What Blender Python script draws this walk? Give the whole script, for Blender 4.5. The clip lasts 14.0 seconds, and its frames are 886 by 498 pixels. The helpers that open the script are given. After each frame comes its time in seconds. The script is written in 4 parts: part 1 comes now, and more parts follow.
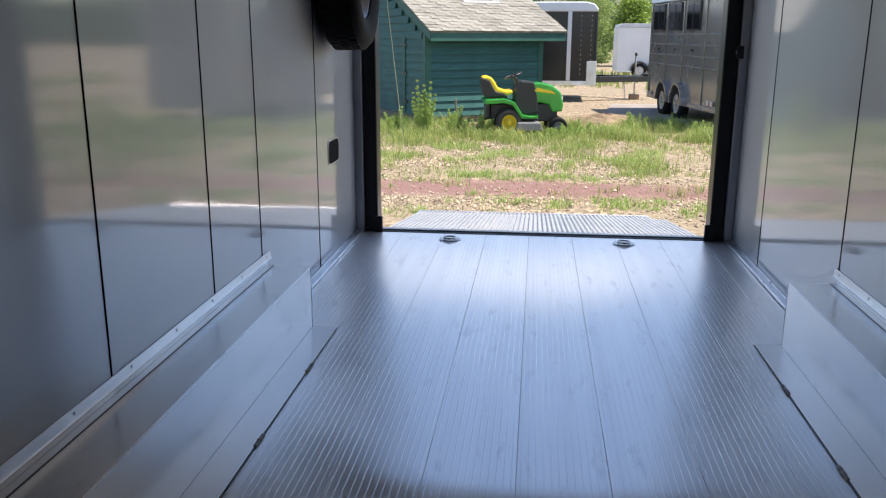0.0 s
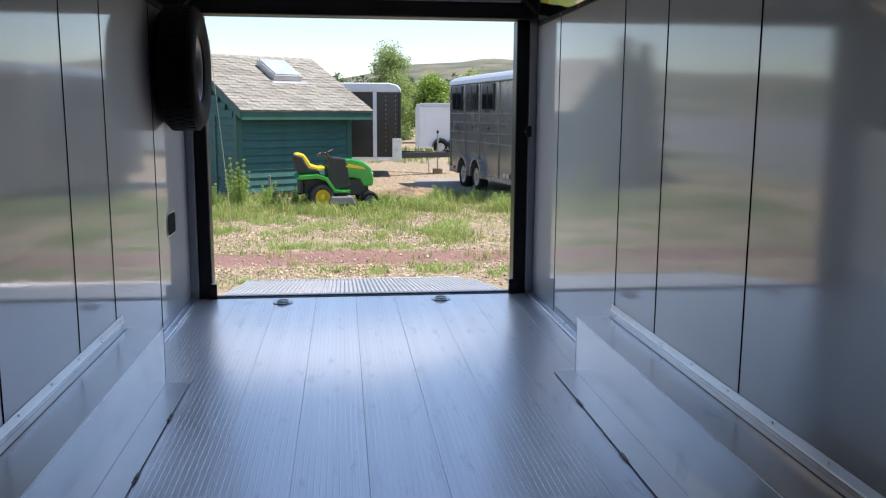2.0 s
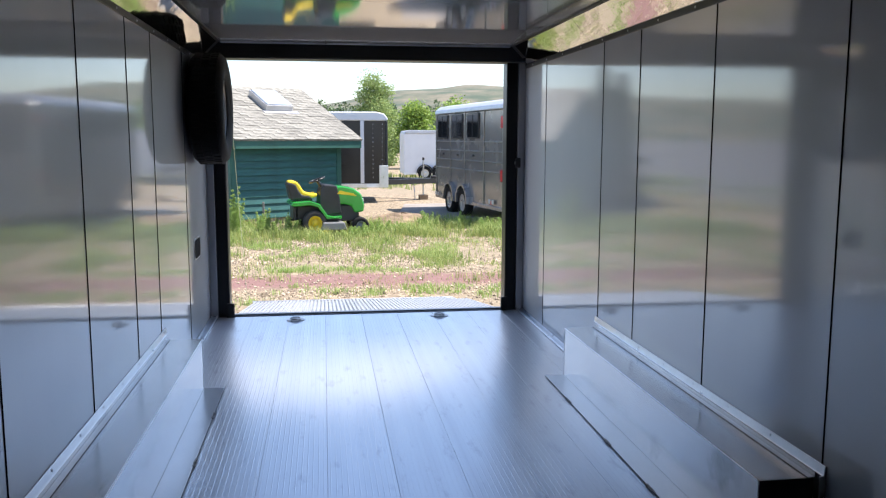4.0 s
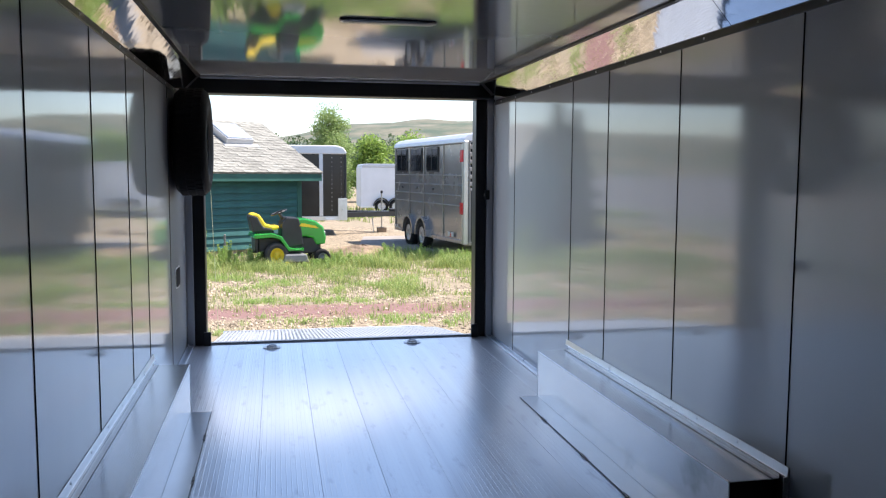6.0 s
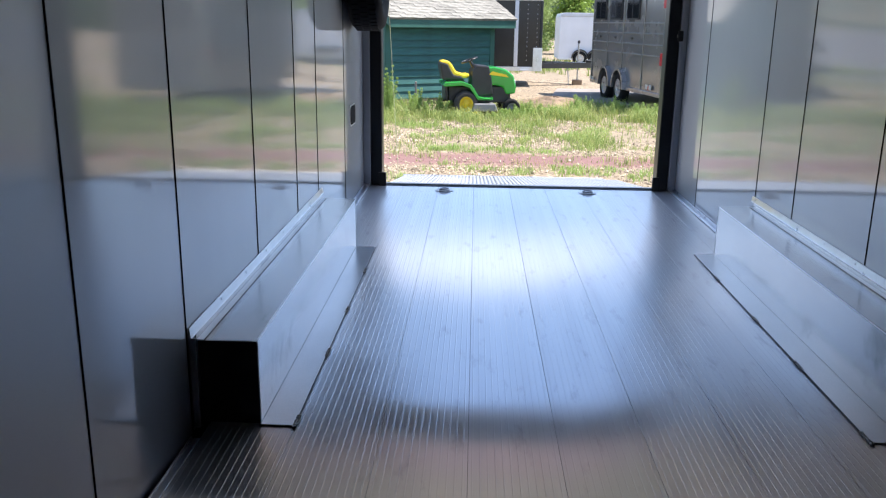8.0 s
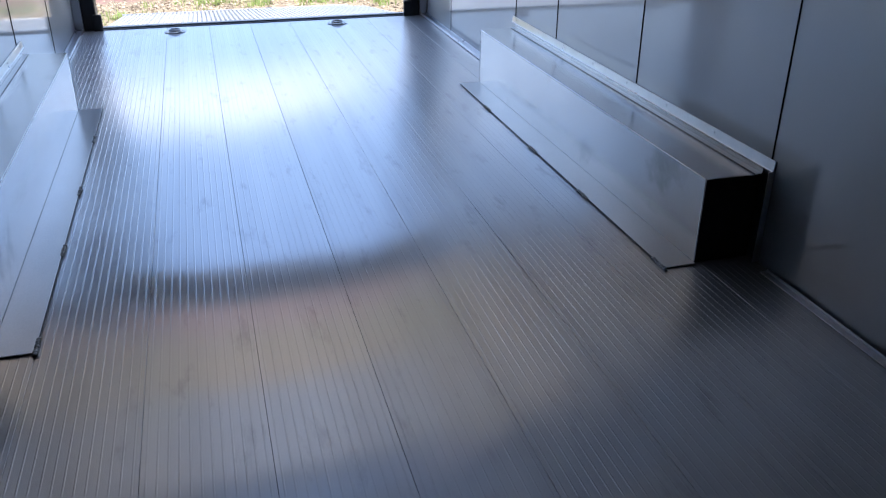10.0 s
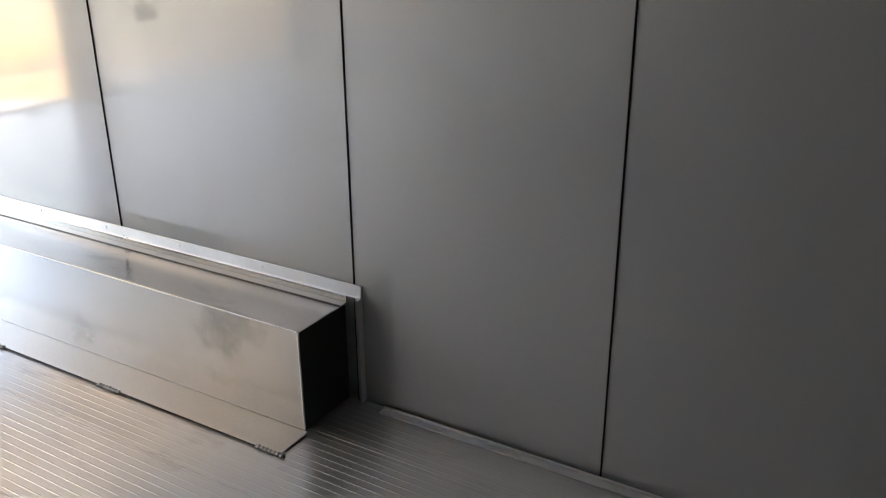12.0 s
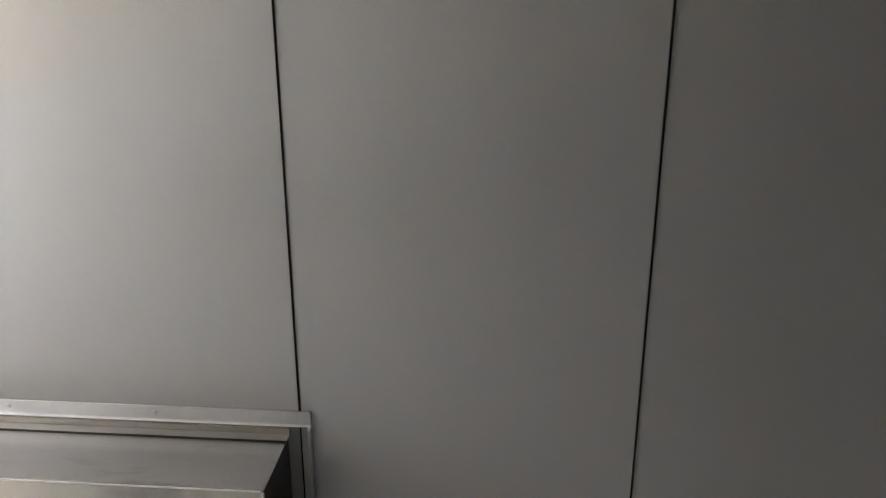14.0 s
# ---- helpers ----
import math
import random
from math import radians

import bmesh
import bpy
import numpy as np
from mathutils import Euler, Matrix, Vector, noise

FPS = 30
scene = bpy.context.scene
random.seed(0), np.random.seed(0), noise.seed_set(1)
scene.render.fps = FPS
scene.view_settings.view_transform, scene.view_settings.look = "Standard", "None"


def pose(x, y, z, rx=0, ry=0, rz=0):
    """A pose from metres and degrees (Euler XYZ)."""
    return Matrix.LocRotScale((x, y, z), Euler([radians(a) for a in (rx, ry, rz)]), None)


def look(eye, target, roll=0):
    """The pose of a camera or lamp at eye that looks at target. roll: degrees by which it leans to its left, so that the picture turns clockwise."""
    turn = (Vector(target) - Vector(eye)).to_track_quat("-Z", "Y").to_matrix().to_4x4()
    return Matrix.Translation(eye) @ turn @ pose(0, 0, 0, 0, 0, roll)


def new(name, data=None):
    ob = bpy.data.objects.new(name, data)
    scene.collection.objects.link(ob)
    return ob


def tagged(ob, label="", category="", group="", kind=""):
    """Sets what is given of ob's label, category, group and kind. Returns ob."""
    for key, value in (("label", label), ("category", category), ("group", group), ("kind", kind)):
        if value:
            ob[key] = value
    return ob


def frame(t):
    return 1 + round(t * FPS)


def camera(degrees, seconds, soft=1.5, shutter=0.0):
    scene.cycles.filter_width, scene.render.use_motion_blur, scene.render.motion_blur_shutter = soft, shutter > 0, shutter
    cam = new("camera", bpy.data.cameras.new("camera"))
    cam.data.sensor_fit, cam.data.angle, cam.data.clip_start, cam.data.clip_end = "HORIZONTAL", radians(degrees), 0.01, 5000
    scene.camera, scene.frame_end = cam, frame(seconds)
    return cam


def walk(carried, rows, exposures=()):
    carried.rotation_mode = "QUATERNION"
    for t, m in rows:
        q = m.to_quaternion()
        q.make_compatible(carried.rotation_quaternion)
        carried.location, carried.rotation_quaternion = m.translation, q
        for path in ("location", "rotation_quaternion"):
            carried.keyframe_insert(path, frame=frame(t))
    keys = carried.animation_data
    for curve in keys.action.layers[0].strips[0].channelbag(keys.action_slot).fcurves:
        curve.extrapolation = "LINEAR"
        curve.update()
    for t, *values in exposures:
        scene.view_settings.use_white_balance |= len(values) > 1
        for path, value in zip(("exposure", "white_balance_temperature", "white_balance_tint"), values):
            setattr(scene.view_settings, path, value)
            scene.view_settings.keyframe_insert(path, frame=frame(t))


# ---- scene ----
cam = camera(55.6, 14.0, 1.25)
EXPOSURES = [(0, 0.92, 6850, 15.5), (0.5, 0.7, 6750, 15.5), (1, 0.62, 6700, 15.5), (2.2, 0.8, 6600, 15.5), (4.5, 1.15, 6450, 15.8), (7, 1.15, 6450, 15.8), (9.5, 1.35, 6200, 15.5), (11, 1.4, 6450, 15.5), (11.5, 2.45, 8700, 18), (12, 3.35, 9900, 17), (12.5, 3.55, 10200, 16.5), (13, 3.6, 10200, 15.5), (13.5, 3.85, 10600, 16), (14, 4.15, 11000, 16.5)]
PATH = [
    (0, (-0.046, -5.564, 1.315), (-0.258, -3.638, 0.819), 0.2),
    (0.5, (-0.142, -5.679, 1.321), (-0.005, -3.73, 0.894), -1.1),
    (1, (-0.161, -5.805, 1.33), (0.076, -3.853, 0.963), -0.6),
    (1.5, (-0.112, -5.979, 1.361), (0.109, -4.024, 1.0115), 0.4),
    (2, (-0.156, -6.133, 1.341), (0.078, -4.173, 1.021), 0.3),
    (4.5, (-0.43, -6.809, 1.412), (-0.115, -4.847, 1.188), 0.0),
    (5, (-0.498, -6.869, 1.375), (-0.065, -4.924, 1.2), -0.4),
    (5.5, (-0.502, -6.904, 1.379), (-0.033, -4.967, 1.218), 0.2),
    (6, (-0.545, -6.926, 1.398), (-0.157, -4.973, 1.216), 0.3),
    (6.5, (-0.573, -6.909, 1.395), (-0.401, -4.928, 1.174), -0.2),
    (7, (-0.469, -6.841, 1.402), (-0.501, -4.859, 1.133), -0.1),
    (7.2, (-0.43, -6.82, 1.362), (-0.519, -4.845, 1.058), 0.8),
    (9.3, (-0.34, -6.567, 1.263), (-0.194, -4.757, 0.426), 0.6),
    (9.5, (-0.382, -6.522, 1.26), (-0.155, -4.728, 0.406), 0.2),
    (10, (-0.398, -6.356, 1.252), (0.089, -4.633, 0.362), 0.3),
    (10.5, (-0.365, -6.12, 1.287), (0.307, -4.459, 0.399), -0.4),
    (11, (-0.318, -5.913, 1.285), (0.685, -4.395, 0.454), 0.5),
    (11.5, (-0.34, -5.67, 1.283), (1.009, -4.426, 0.488), -1.0),
    (12, (-0.367, -5.503, 1.247), (1.231, -4.553, 0.51), -0.3),
    (12.5, (-0.324, -5.273, 1.245), (1.356, -4.448, 0.541), 1.0),
    (13, (-0.322, -5.06, 1.277), (1.429, -4.373, 0.597), 2.6),
    (13.5, (-0.333, -4.834, 1.252), (1.514, -4.405, 0.617), 1.5),
    (14, (-0.281, -4.696, 1.27), (1.596, -4.547, 0.596), 0.0),
]
walk(cam, [(t, look(eye, target, roll)) for t, eye, target, roll in PATH], EXPOSURES)

# ---- world and sun ----
SUN_TO = Vector((math.cos(radians(62)) * math.cos(radians(3)), math.cos(radians(62)) * math.sin(radians(3)), math.sin(radians(62))))
world = bpy.data.worlds.new("sky")
scene.world = world
world.use_nodes = True
sky = world.node_tree.nodes.new("ShaderNodeTexSky")
sky.sky_type, sky.sun_disc = "NISHITA", False
sky.sun_elevation, sky.sun_rotation = radians(62), radians(90 - 3)
sky.air_density, sky.dust_density, sky.ozone_density = 1.0, 0.5, 2.4
world.node_tree.links.new(sky.outputs[0], world.node_tree.nodes["Background"].inputs[0])
world.node_tree.nodes["Background"].inputs[1].default_value = 0.13
sun = new("sun", bpy.data.lights.new("sun", "SUN"))
sun.data.energy, sun.data.angle, sun.data.color = 5.0, radians(0.53), (1.0, 0.95, 0.87)
sun.matrix_world = look(SUN_TO * 50, (0, 0, 0))


# ---- materials ----
def mat(name, color, rough=0.5, metal=0.0, var=0.12, scale=3.0, fine=60.0, bump=0.05, stretch=(1, 1, 1), other=None, coat=0.0, rvar=0.08, random_tint=0.0, spec=0.5, aniso=0.0, coat_ior=1.5, coat_rough=0.06, scuff=0.0, haze=0.0):
    """A surface with two scales of variation in colour and roughness, and fine relief."""
    m = bpy.data.materials.new(name)
    m.use_nodes = True
    nt = m.node_tree
    n, ln = nt.nodes, nt.links
    b = n["Principled BSDF"]
    tc, mp = n.new("ShaderNodeTexCoord"), n.new("ShaderNodeMapping")
    mp.inputs["Scale"].default_value = stretch
    where = n.new("ShaderNodeNewGeometry").outputs["Position"] if scuff else tc.outputs["Object"]
    ln.new(where, mp.inputs["Vector"])
    big, small = n.new("ShaderNodeTexNoise"), n.new("ShaderNodeTexNoise")
    big.inputs["Scale"].default_value, big.inputs["Detail"].default_value = scale, 5
    small.inputs["Scale"].default_value, small.inputs["Detail"].default_value = fine, 3
    for t in (big, small):
        ln.new(mp.outputs[0], t.inputs["Vector"])
    ramp = n.new("ShaderNodeValToRGB")
    dark = other or [c * (1 - var) for c in color]
    light = [min(1, c * (1 + var * 0.6)) for c in color]
    ramp.color_ramp.elements[0].position, ramp.color_ramp.elements[1].position = 0.35, 0.65
    ramp.color_ramp.elements[0].color, ramp.color_ramp.elements[1].color = (*dark, 1), (*light, 1)
    ln.new(big.outputs[0], ramp.inputs[0])
    mix = n.new("ShaderNodeMix")
    mix.data_type, mix.blend_type = "RGBA", "MULTIPLY"
    mix.inputs[0].default_value = 1.0
    grain = n.new("ShaderNodeMapRange")
    grain.inputs[3].default_value, grain.inputs[4].default_value = 1 - var * 0.8, 1 + var * 0.8
    ln.new(small.outputs[0], grain.inputs[0])
    ln.new(ramp.outputs[0], mix.inputs[6])
    ln.new(grain.outputs[0], mix.inputs[7])
    out = mix.outputs[2]
    if random_tint:
        info, tint = n.new("ShaderNodeObjectInfo"), n.new("ShaderNodeMix")
        tint.data_type, tint.blend_type = "RGBA", "MULTIPLY"
        tint.inputs[0].default_value = 1.0
        rr = n.new("ShaderNodeMapRange")
        rr.inputs[3].default_value, rr.inputs[4].default_value = 1 - random_tint, 1 + random_tint
        ln.new(info.outputs["Random"], rr.inputs[0])
        ln.new(out, tint.inputs[6])
        ln.new(rr.outputs[0], tint.inputs[7])
        out = tint.outputs[2]
    if scuff:
        # sparse dark scuff marks and smudges
        spots, cut2, sc = n.new("ShaderNodeTexNoise"), n.new("ShaderNodeMapRange"), n.new("ShaderNodeMix")
        spots.inputs["Scale"].default_value, spots.inputs["Detail"].default_value, spots.inputs["Roughness"].default_value = 3.1, 9, 0.66
        stretch2 = n.new("ShaderNodeMapping")
        stretch2.inputs["Scale"].default_value = (4.5, 1.1, 1)
        ln.new(where, stretch2.inputs["Vector"])
        ln.new(stretch2.outputs[0], spots.inputs["Vector"])
        cut2.inputs[1].default_value, cut2.inputs[2].default_value, cut2.inputs[4].default_value = 0.57, 0.7, scuff
        ln.new(spots.outputs[0], cut2.inputs[0])
        sc.data_type = "RGBA"
        ln.new(cut2.outputs[0], sc.inputs[0])
        ln.new(out, sc.inputs[6])
        sc.inputs[7].default_value = (0.16, 0.155, 0.15, 1)
        out = sc.outputs[2]
    ln.new(out, b.inputs["Base Color"])
    rg = n.new("ShaderNodeMapRange")
    rg.inputs[3].default_value, rg.inputs[4].default_value = max(0.02, rough - rvar), min(1, rough + rvar)
    ln.new(big.outputs[0], rg.inputs[0])
    ln.new(rg.outputs[0], b.inputs["Roughness"])
    b.inputs["Metallic"].default_value = metal
    b.inputs["Specular IOR Level"].default_value = spec
    b.inputs["Coat IOR"].default_value = coat_ior
    if aniso:
        b.inputs["Anisotropic"].default_value = aniso
        across = n.new("ShaderNodeCombineXYZ")
        across.inputs[0].default_value = 1.0
        ln.new(across.outputs[0], b.inputs["Tangent"])
    b.inputs["Coat Weight"].default_value = coat
    b.inputs["Coat Roughness"].default_value = coat_rough
    if bump:
        bp = n.new("ShaderNodeBump")
        bp.inputs["Strength"].default_value, bp.inputs["Distance"].default_value = bump, 0.01
        ln.new(small.outputs[0], bp.inputs["Height"])
        ln.new(bp.outputs[0], b.inputs["Normal"])
    if haze:
        # a second, wide lobe: mill finish between the drawn streaks
        wide, both = n.new("ShaderNodeBsdfAnisotropic"), n.new("ShaderNodeMixShader")
        wide.inputs["Roughness"].default_value = 0.62
        ln.new(out, wide.inputs["Color"])
        both.inputs[0].default_value = haze
        ln.new(b.outputs[0], both.inputs[1])
        ln.new(wide.outputs[0], both.inputs[2])
        ln.new(both.outputs[0], n["Material Output"].inputs["Surface"])
    return m


def leafy(name, a, b_, rough=0.6, trans=0.25):
    """Foliage whose leaves differ one from another and let some light through."""
    m = bpy.data.materials.new(name)
    m.use_nodes = True
    n, ln = m.node_tree.nodes, m.node_tree.links
    b = n["Principled BSDF"]
    g, r = n.new("ShaderNodeNewGeometry"), n.new("ShaderNodeValToRGB")
    r.color_ramp.elements[0].color, r.color_ramp.elements[1].color = (*a, 1), (*b_, 1)
    ln.new(g.outputs["Random Per Island"], r.inputs[0])
    ln.new(r.outputs[0], b.inputs["Base Color"])
    b.inputs["Roughness"].default_value = rough
    tr, mx = n.new("ShaderNodeBsdfTranslucent"), n.new("ShaderNodeMixShader")
    mx.inputs[0].default_value = trans
    ln.new(r.outputs[0], tr.inputs["Color"])
    ln.new(b.outputs[0], mx.inputs[1])
    ln.new(tr.outputs[0], mx.inputs[2])
    ln.new(mx.outputs[0], n["Material Output"].inputs["Surface"])
    return m


M_PANEL = mat("grey_composite_panel", (0.56, 0.58, 0.615), 0.6, 0.96, 0.05, 1.2, 900, 0.003, (1, 1, 0.15), rvar=0.03, coat=1.0, coat_ior=2.2, coat_rough=0.07)
M_BACK = mat("black_gasket", (0.012, 0.012, 0.013), 0.8, spec=0.1)
M_CEIL = mat("glossy_ceiling_panel", (0.76, 0.76, 0.755), 0.05, 0.5, 0.04, 0.8, 30, 0.01, rvar=0.02)
M_CHROME = mat("polished_aluminium", (0.68, 0.68, 0.67), 0.04, 1.0, 0.03, 2, 4, 0.12, rvar=0.02)
M_FLOOR = mat("extruded_aluminium", (0.9, 0.9, 0.905), 0.14, 0.85, 0.05, 1.6, 160, 0.06, (6, 0.06, 1), rvar=0.02, random_tint=0.04, aniso=1.0, scuff=0.2, haze=0.36)
M_FLANGE = mat("pale_aluminium_flange", (0.72, 0.72, 0.72), 0.3, 1.0, 0.1, 2.0, 200, 0.02, (1, 0.5, 1), rvar=0.04)
M_SHEET = mat("mill_aluminium_sheet", (0.68, 0.675, 0.66), 0.22, 1.0, 0.14, 2.2, 220, 0.02, (1, 0.5, 1), rvar=0.09, scuff=0.5)
M_TRIM = mat("bright_aluminium_angle", (0.8, 0.82, 0.86), 0.3, 0.9, 0.08, 6, 120, 0.02)
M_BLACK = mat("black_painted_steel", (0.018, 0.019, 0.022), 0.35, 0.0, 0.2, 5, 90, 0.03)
M_RUBBER = mat("black_rubber", (0.011, 0.011, 0.011), 0.75, 0.0, 0.3, 8, 140, 0.15, spec=0.25)
M_WELD = mat("weld_bead", (0.42, 0.41, 0.4), 0.5, 1.0, 0.4, 60, 220, 0.4)
M_STEEL = mat("zinc_steel", (0.5, 0.5, 0.5), 0.35, 1.0, 0.2, 20, 120, 0.05)
M_LENS = mat("lamp_lens", (0.62, 0.62, 0.6), 0.3, 0.0, 0.05)
M_RAMP = mat("ribbed_ramp_aluminium", (0.84, 0.845, 0.86), 0.38, 0.9, 0.12, 3, 120, 0.03)
M_RAMPDECK = mat("dull_ramp_deck", (0.46, 0.47, 0.49), 0.55, 0.7, 0.15, 4, 80, 0.1)
M_SIDING = mat("teal_painted_clapboard", (0.022, 0.105, 0.098), 0.65, 0.0, 0.22, 2.5, 45, 0.12, (1, 1, 4), random_tint=0.07)
M_SIDING2 = mat("teal_trim_board", (0.024, 0.105, 0.082), 0.6, 0.0, 0.15, 3, 50, 0.1)
M_SHINGLE = mat("asphalt_shingle", (0.235, 0.228, 0.195), 0.95, 0.0, 0.35, 9, 120, 0.3, random_tint=0.2)
M_ALU_FRAME = mat("skylight_frame", (0.5, 0.5, 0.5), 0.4, 0.6)
M_DOME = mat("skylight_dome", (0.72, 0.78, 0.82), 0.12, 0.55, 0.1, bump=0.1, fine=6)
M_GREEN = mat("green_enamel", (0.02, 0.30, 0.035), 0.25, 0.0, 0.08, 4, 80, 0.01, coat=0.6)
M_YELLOW = mat("yellow_vinyl", (0.75, 0.52, 0.02), 0.4, 0.0, 0.08)
M_PLASTIC = mat("black_plastic", (0.02, 0.02, 0.021), 0.42, 0.0, 0.2, 6, 80, 0.05)
M_TYRE = mat("dusty_tyre", (0.045, 0.04, 0.036), 0.85, 0.0, 0.3, 8, 90, 0.2)
M_DECK = mat("grey_deck", (0.2, 0.2, 0.2), 0.5, 0.2)
M_HORSE = mat("pewter_trailer_skin", (0.33, 0.312, 0.295), 0.26, 0.5, 0.06, 1.5, 50, 0.0, coat=0.2)
# grey of the rear doors and slats, darkened for the shade they stand in
M_REAR_SHADED = mat("shaded_rear_grey", (0.26, 0.25, 0.24), 0.65, 0.1, 0.1, spec=0.3)
M_HORSE2 = mat("silver_trailer_trim", (0.5, 0.5, 0.48), 0.35, 0.8, 0.08)
M_ROOFGREY = mat("grey_trailer_roof", (0.55, 0.57, 0.62), 0.35, 0.4, 0.08)
M_DARKGLASS = mat("tinted_window", (0.012, 0.013, 0.015), 0.06, 0.0, 0.1)
M_RED = mat("red_lens", (0.55, 0.02, 0.03), 0.25, 0.0, 0.1)
M_WHITE = mat("white_trailer_skin", (0.75, 0.76, 0.78), 0.35, 0.0, 0.05, 1.5, 30, 0.02)
M_BLACKSKIN = mat("black_trailer_skin", (0.018, 0.018, 0.022), 0.2, 0.0, 0.25, 1.3, 12, 0.12)
M_RIM = mat("silver_rim", (0.62, 0.62, 0.63), 0.3, 0.9, 0.1)
M_SPARE = mat("grey_alloy", (0.3, 0.3, 0.31), 0.35, 0.9, 0.1)
M_WOOD = mat("weathered_wood", (0.28, 0.2, 0.13), 0.8, 0.0, 0.25, 6, 60, 0.2)
M_BARK = mat("tree_bark", (0.13, 0.1, 0.075), 0.9, 0.0, 0.3, 10, 60, 0.4)
M_LEAF = leafy("broad_leaves", (0.19, 0.28, 0.085), (0.34, 0.44, 0.16), trans=0.4)
M_LEAF2 = leafy("bright_leaves", (0.18, 0.29, 0.05), (0.32, 0.44, 0.1), trans=0.4)
M_CONIFER = leafy("conifer_needles", (0.016, 0.045, 0.025), (0.04, 0.085, 0.04), trans=0.1)
M_GRASS = leafy("green_grass", (0.13, 0.23, 0.04), (0.46, 0.5, 0.17), trans=0.4)
M_DRY = leafy("dry_grass", (0.36, 0.3, 0.11), (0.5, 0.42, 0.18))
M_WEED = leafy("weed_leaves", (0.24, 0.36, 0.08), (0.42, 0.54, 0.18), trans=0.5)
M_STONE = leafy("gravel_stones", (0.1, 0.075, 0.047), (0.6, 0.49, 0.35), 0.85, 0.0)
M_CONC = mat("pale_concrete", (0.26, 0.235, 0.205), 0.85, 0.0, 0.15, 1.5, 60, 0.1)
M_CABLE = mat("coated_cable", (0.5, 0.55, 0.35), 0.5)


# ---- mesh helpers ----
def mesh_of(bm, name, material, smooth=False):
    me = bpy.data.meshes.new(name)
    bm.normal_update()
    bm.to_mesh(me)
    bm.free()
    me.materials.append(material)
    if smooth:
        for p in me.polygons:
            p.use_smooth = True
    return me


def part(name, bm, material, parent=None, label="", smooth=False):
    ob = new(name, mesh_of(bm, name, material, smooth))
    ob.parent = parent
    if label:
        ob["label"] = label
    return ob


def thing(name, m, label, category, group="", kind=""):
    ob = new(name)
    ob.empty_display_size = 0.1
    ob.matrix_world = m
    return tagged(ob, label, category, group, kind)


def box(x0, x1, y0, y1, z0, z1, bevel=0.0, bm=None, seg=1):
    bm = bm or bmesh.new()
    m = Matrix.Translation(((x0 + x1) / 2, (y0 + y1) / 2, (z0 + z1) / 2)) @ Matrix.Diagonal((abs(x1 - x0), abs(y1 - y0), abs(z1 - z0), 1))
    r = bmesh.ops.create_cube(bm, size=1, matrix=m)
    if bevel:
        es = list({e for v in r["verts"] for e in v.link_edges})
        bmesh.ops.bevel(bm, geom=es, offset=bevel, segments=seg, affect="EDGES", profile=0.5)
    return bm


def cyl(p0, p1, r0, r1=None, seg=16, bm=None):
    bm = bm or bmesh.new()
    a, b = Vector(p0), Vector(p1)
    d = b - a
    m = Matrix.Translation((a + b) / 2) @ d.to_track_quat("Z", "Y").to_matrix().to_4x4()
    bmesh.ops.create_cone(bm, cap_ends=True, segments=seg, radius1=r0, radius2=r0 if r1 is None else r1, depth=d.length, matrix=m)
    return bm


def tube(pts, r, seg=8, bm=None):
    bm = bm or bmesh.new()
    pts = [Vector(p) for p in pts]
    rings = []
    for i, p in enumerate(pts):
        d = (pts[min(i + 1, len(pts) - 1)] - pts[max(i - 1, 0)]).normalized()
        q = d.to_track_quat("Z", "Y")
        rr = r[i] if isinstance(r, (list, tuple)) else r
        rings.append([bm.verts.new(p + q @ Vector((rr * math.cos(2 * math.pi * k / seg), rr * math.sin(2 * math.pi * k / seg), 0))) for k in range(seg)])
    for a, b in zip(rings, rings[1:]):
        for k in range(seg):
            bm.faces.new((a[k], a[(k + 1) % seg], b[(k + 1) % seg], b[k]))
    bm.faces.new(list(reversed(rings[0])))
    bm.faces.new(rings[-1])
    return bm


def lathe(profile, axis="x", seg=32, bm=None, at=(0, 0, 0), caps=True):
    """Turns a profile of (radius, along) round an axis."""
    bm = bm or bmesh.new()
    rings = []
    for r, h in profile:
        ring = []
        for k in range(seg):
            c, s = r * math.cos(2 * math.pi * k / seg), r * math.sin(2 * math.pi * k / seg)
            p = {"x": (h, c, s), "y": (c, h, s), "z": (c, s, h)}[axis]
            ring.append(bm.verts.new(Vector(p) + Vector(at)))
        rings.append(ring)
    for a, b in zip(rings, rings[1:]):
        for k in range(seg):
            bm.faces.new((a[k], a[(k + 1) % seg], b[(k + 1) % seg], b[k]))
    for ring in (rings[0], rings[-1]):
        if caps and profile[0][0] > 1e-6:
            bm.faces.new(ring)
    bmesh.ops.recalc_face_normals(bm, faces=bm.faces)
    return bm


def prism(pts, axis, a, b, bevel=0.0, bm=None, seg=2):
    """A polygon drawn in the two other axes, drawn out along one."""
    bm = bm or bmesh.new()
    place = {"x": lambda u, v, w: (w, u, v), "y": lambda u, v, w: (u, w, v), "z": lambda u, v, w: (u, v, w)}[axis]
    lo = [bm.verts.new(place(u, v, a)) for u, v in pts]
    hi = [bm.verts.new(place(u, v, b)) for u, v in pts]
    fs = [bm.faces.new(lo), bm.faces.new(hi)]
    for k in range(len(pts)):
        fs.append(bm.faces.new((lo[k], lo[(k + 1) % len(pts)], hi[(k + 1) % len(pts)], hi[k])))
    bmesh.ops.recalc_face_normals(bm, faces=fs)
    if bevel:
        bmesh.ops.bevel(bm, geom=list({e for f in fs for e in f.edges}), offset=bevel, segments=seg, affect="EDGES", profile=0.5)
    return bm


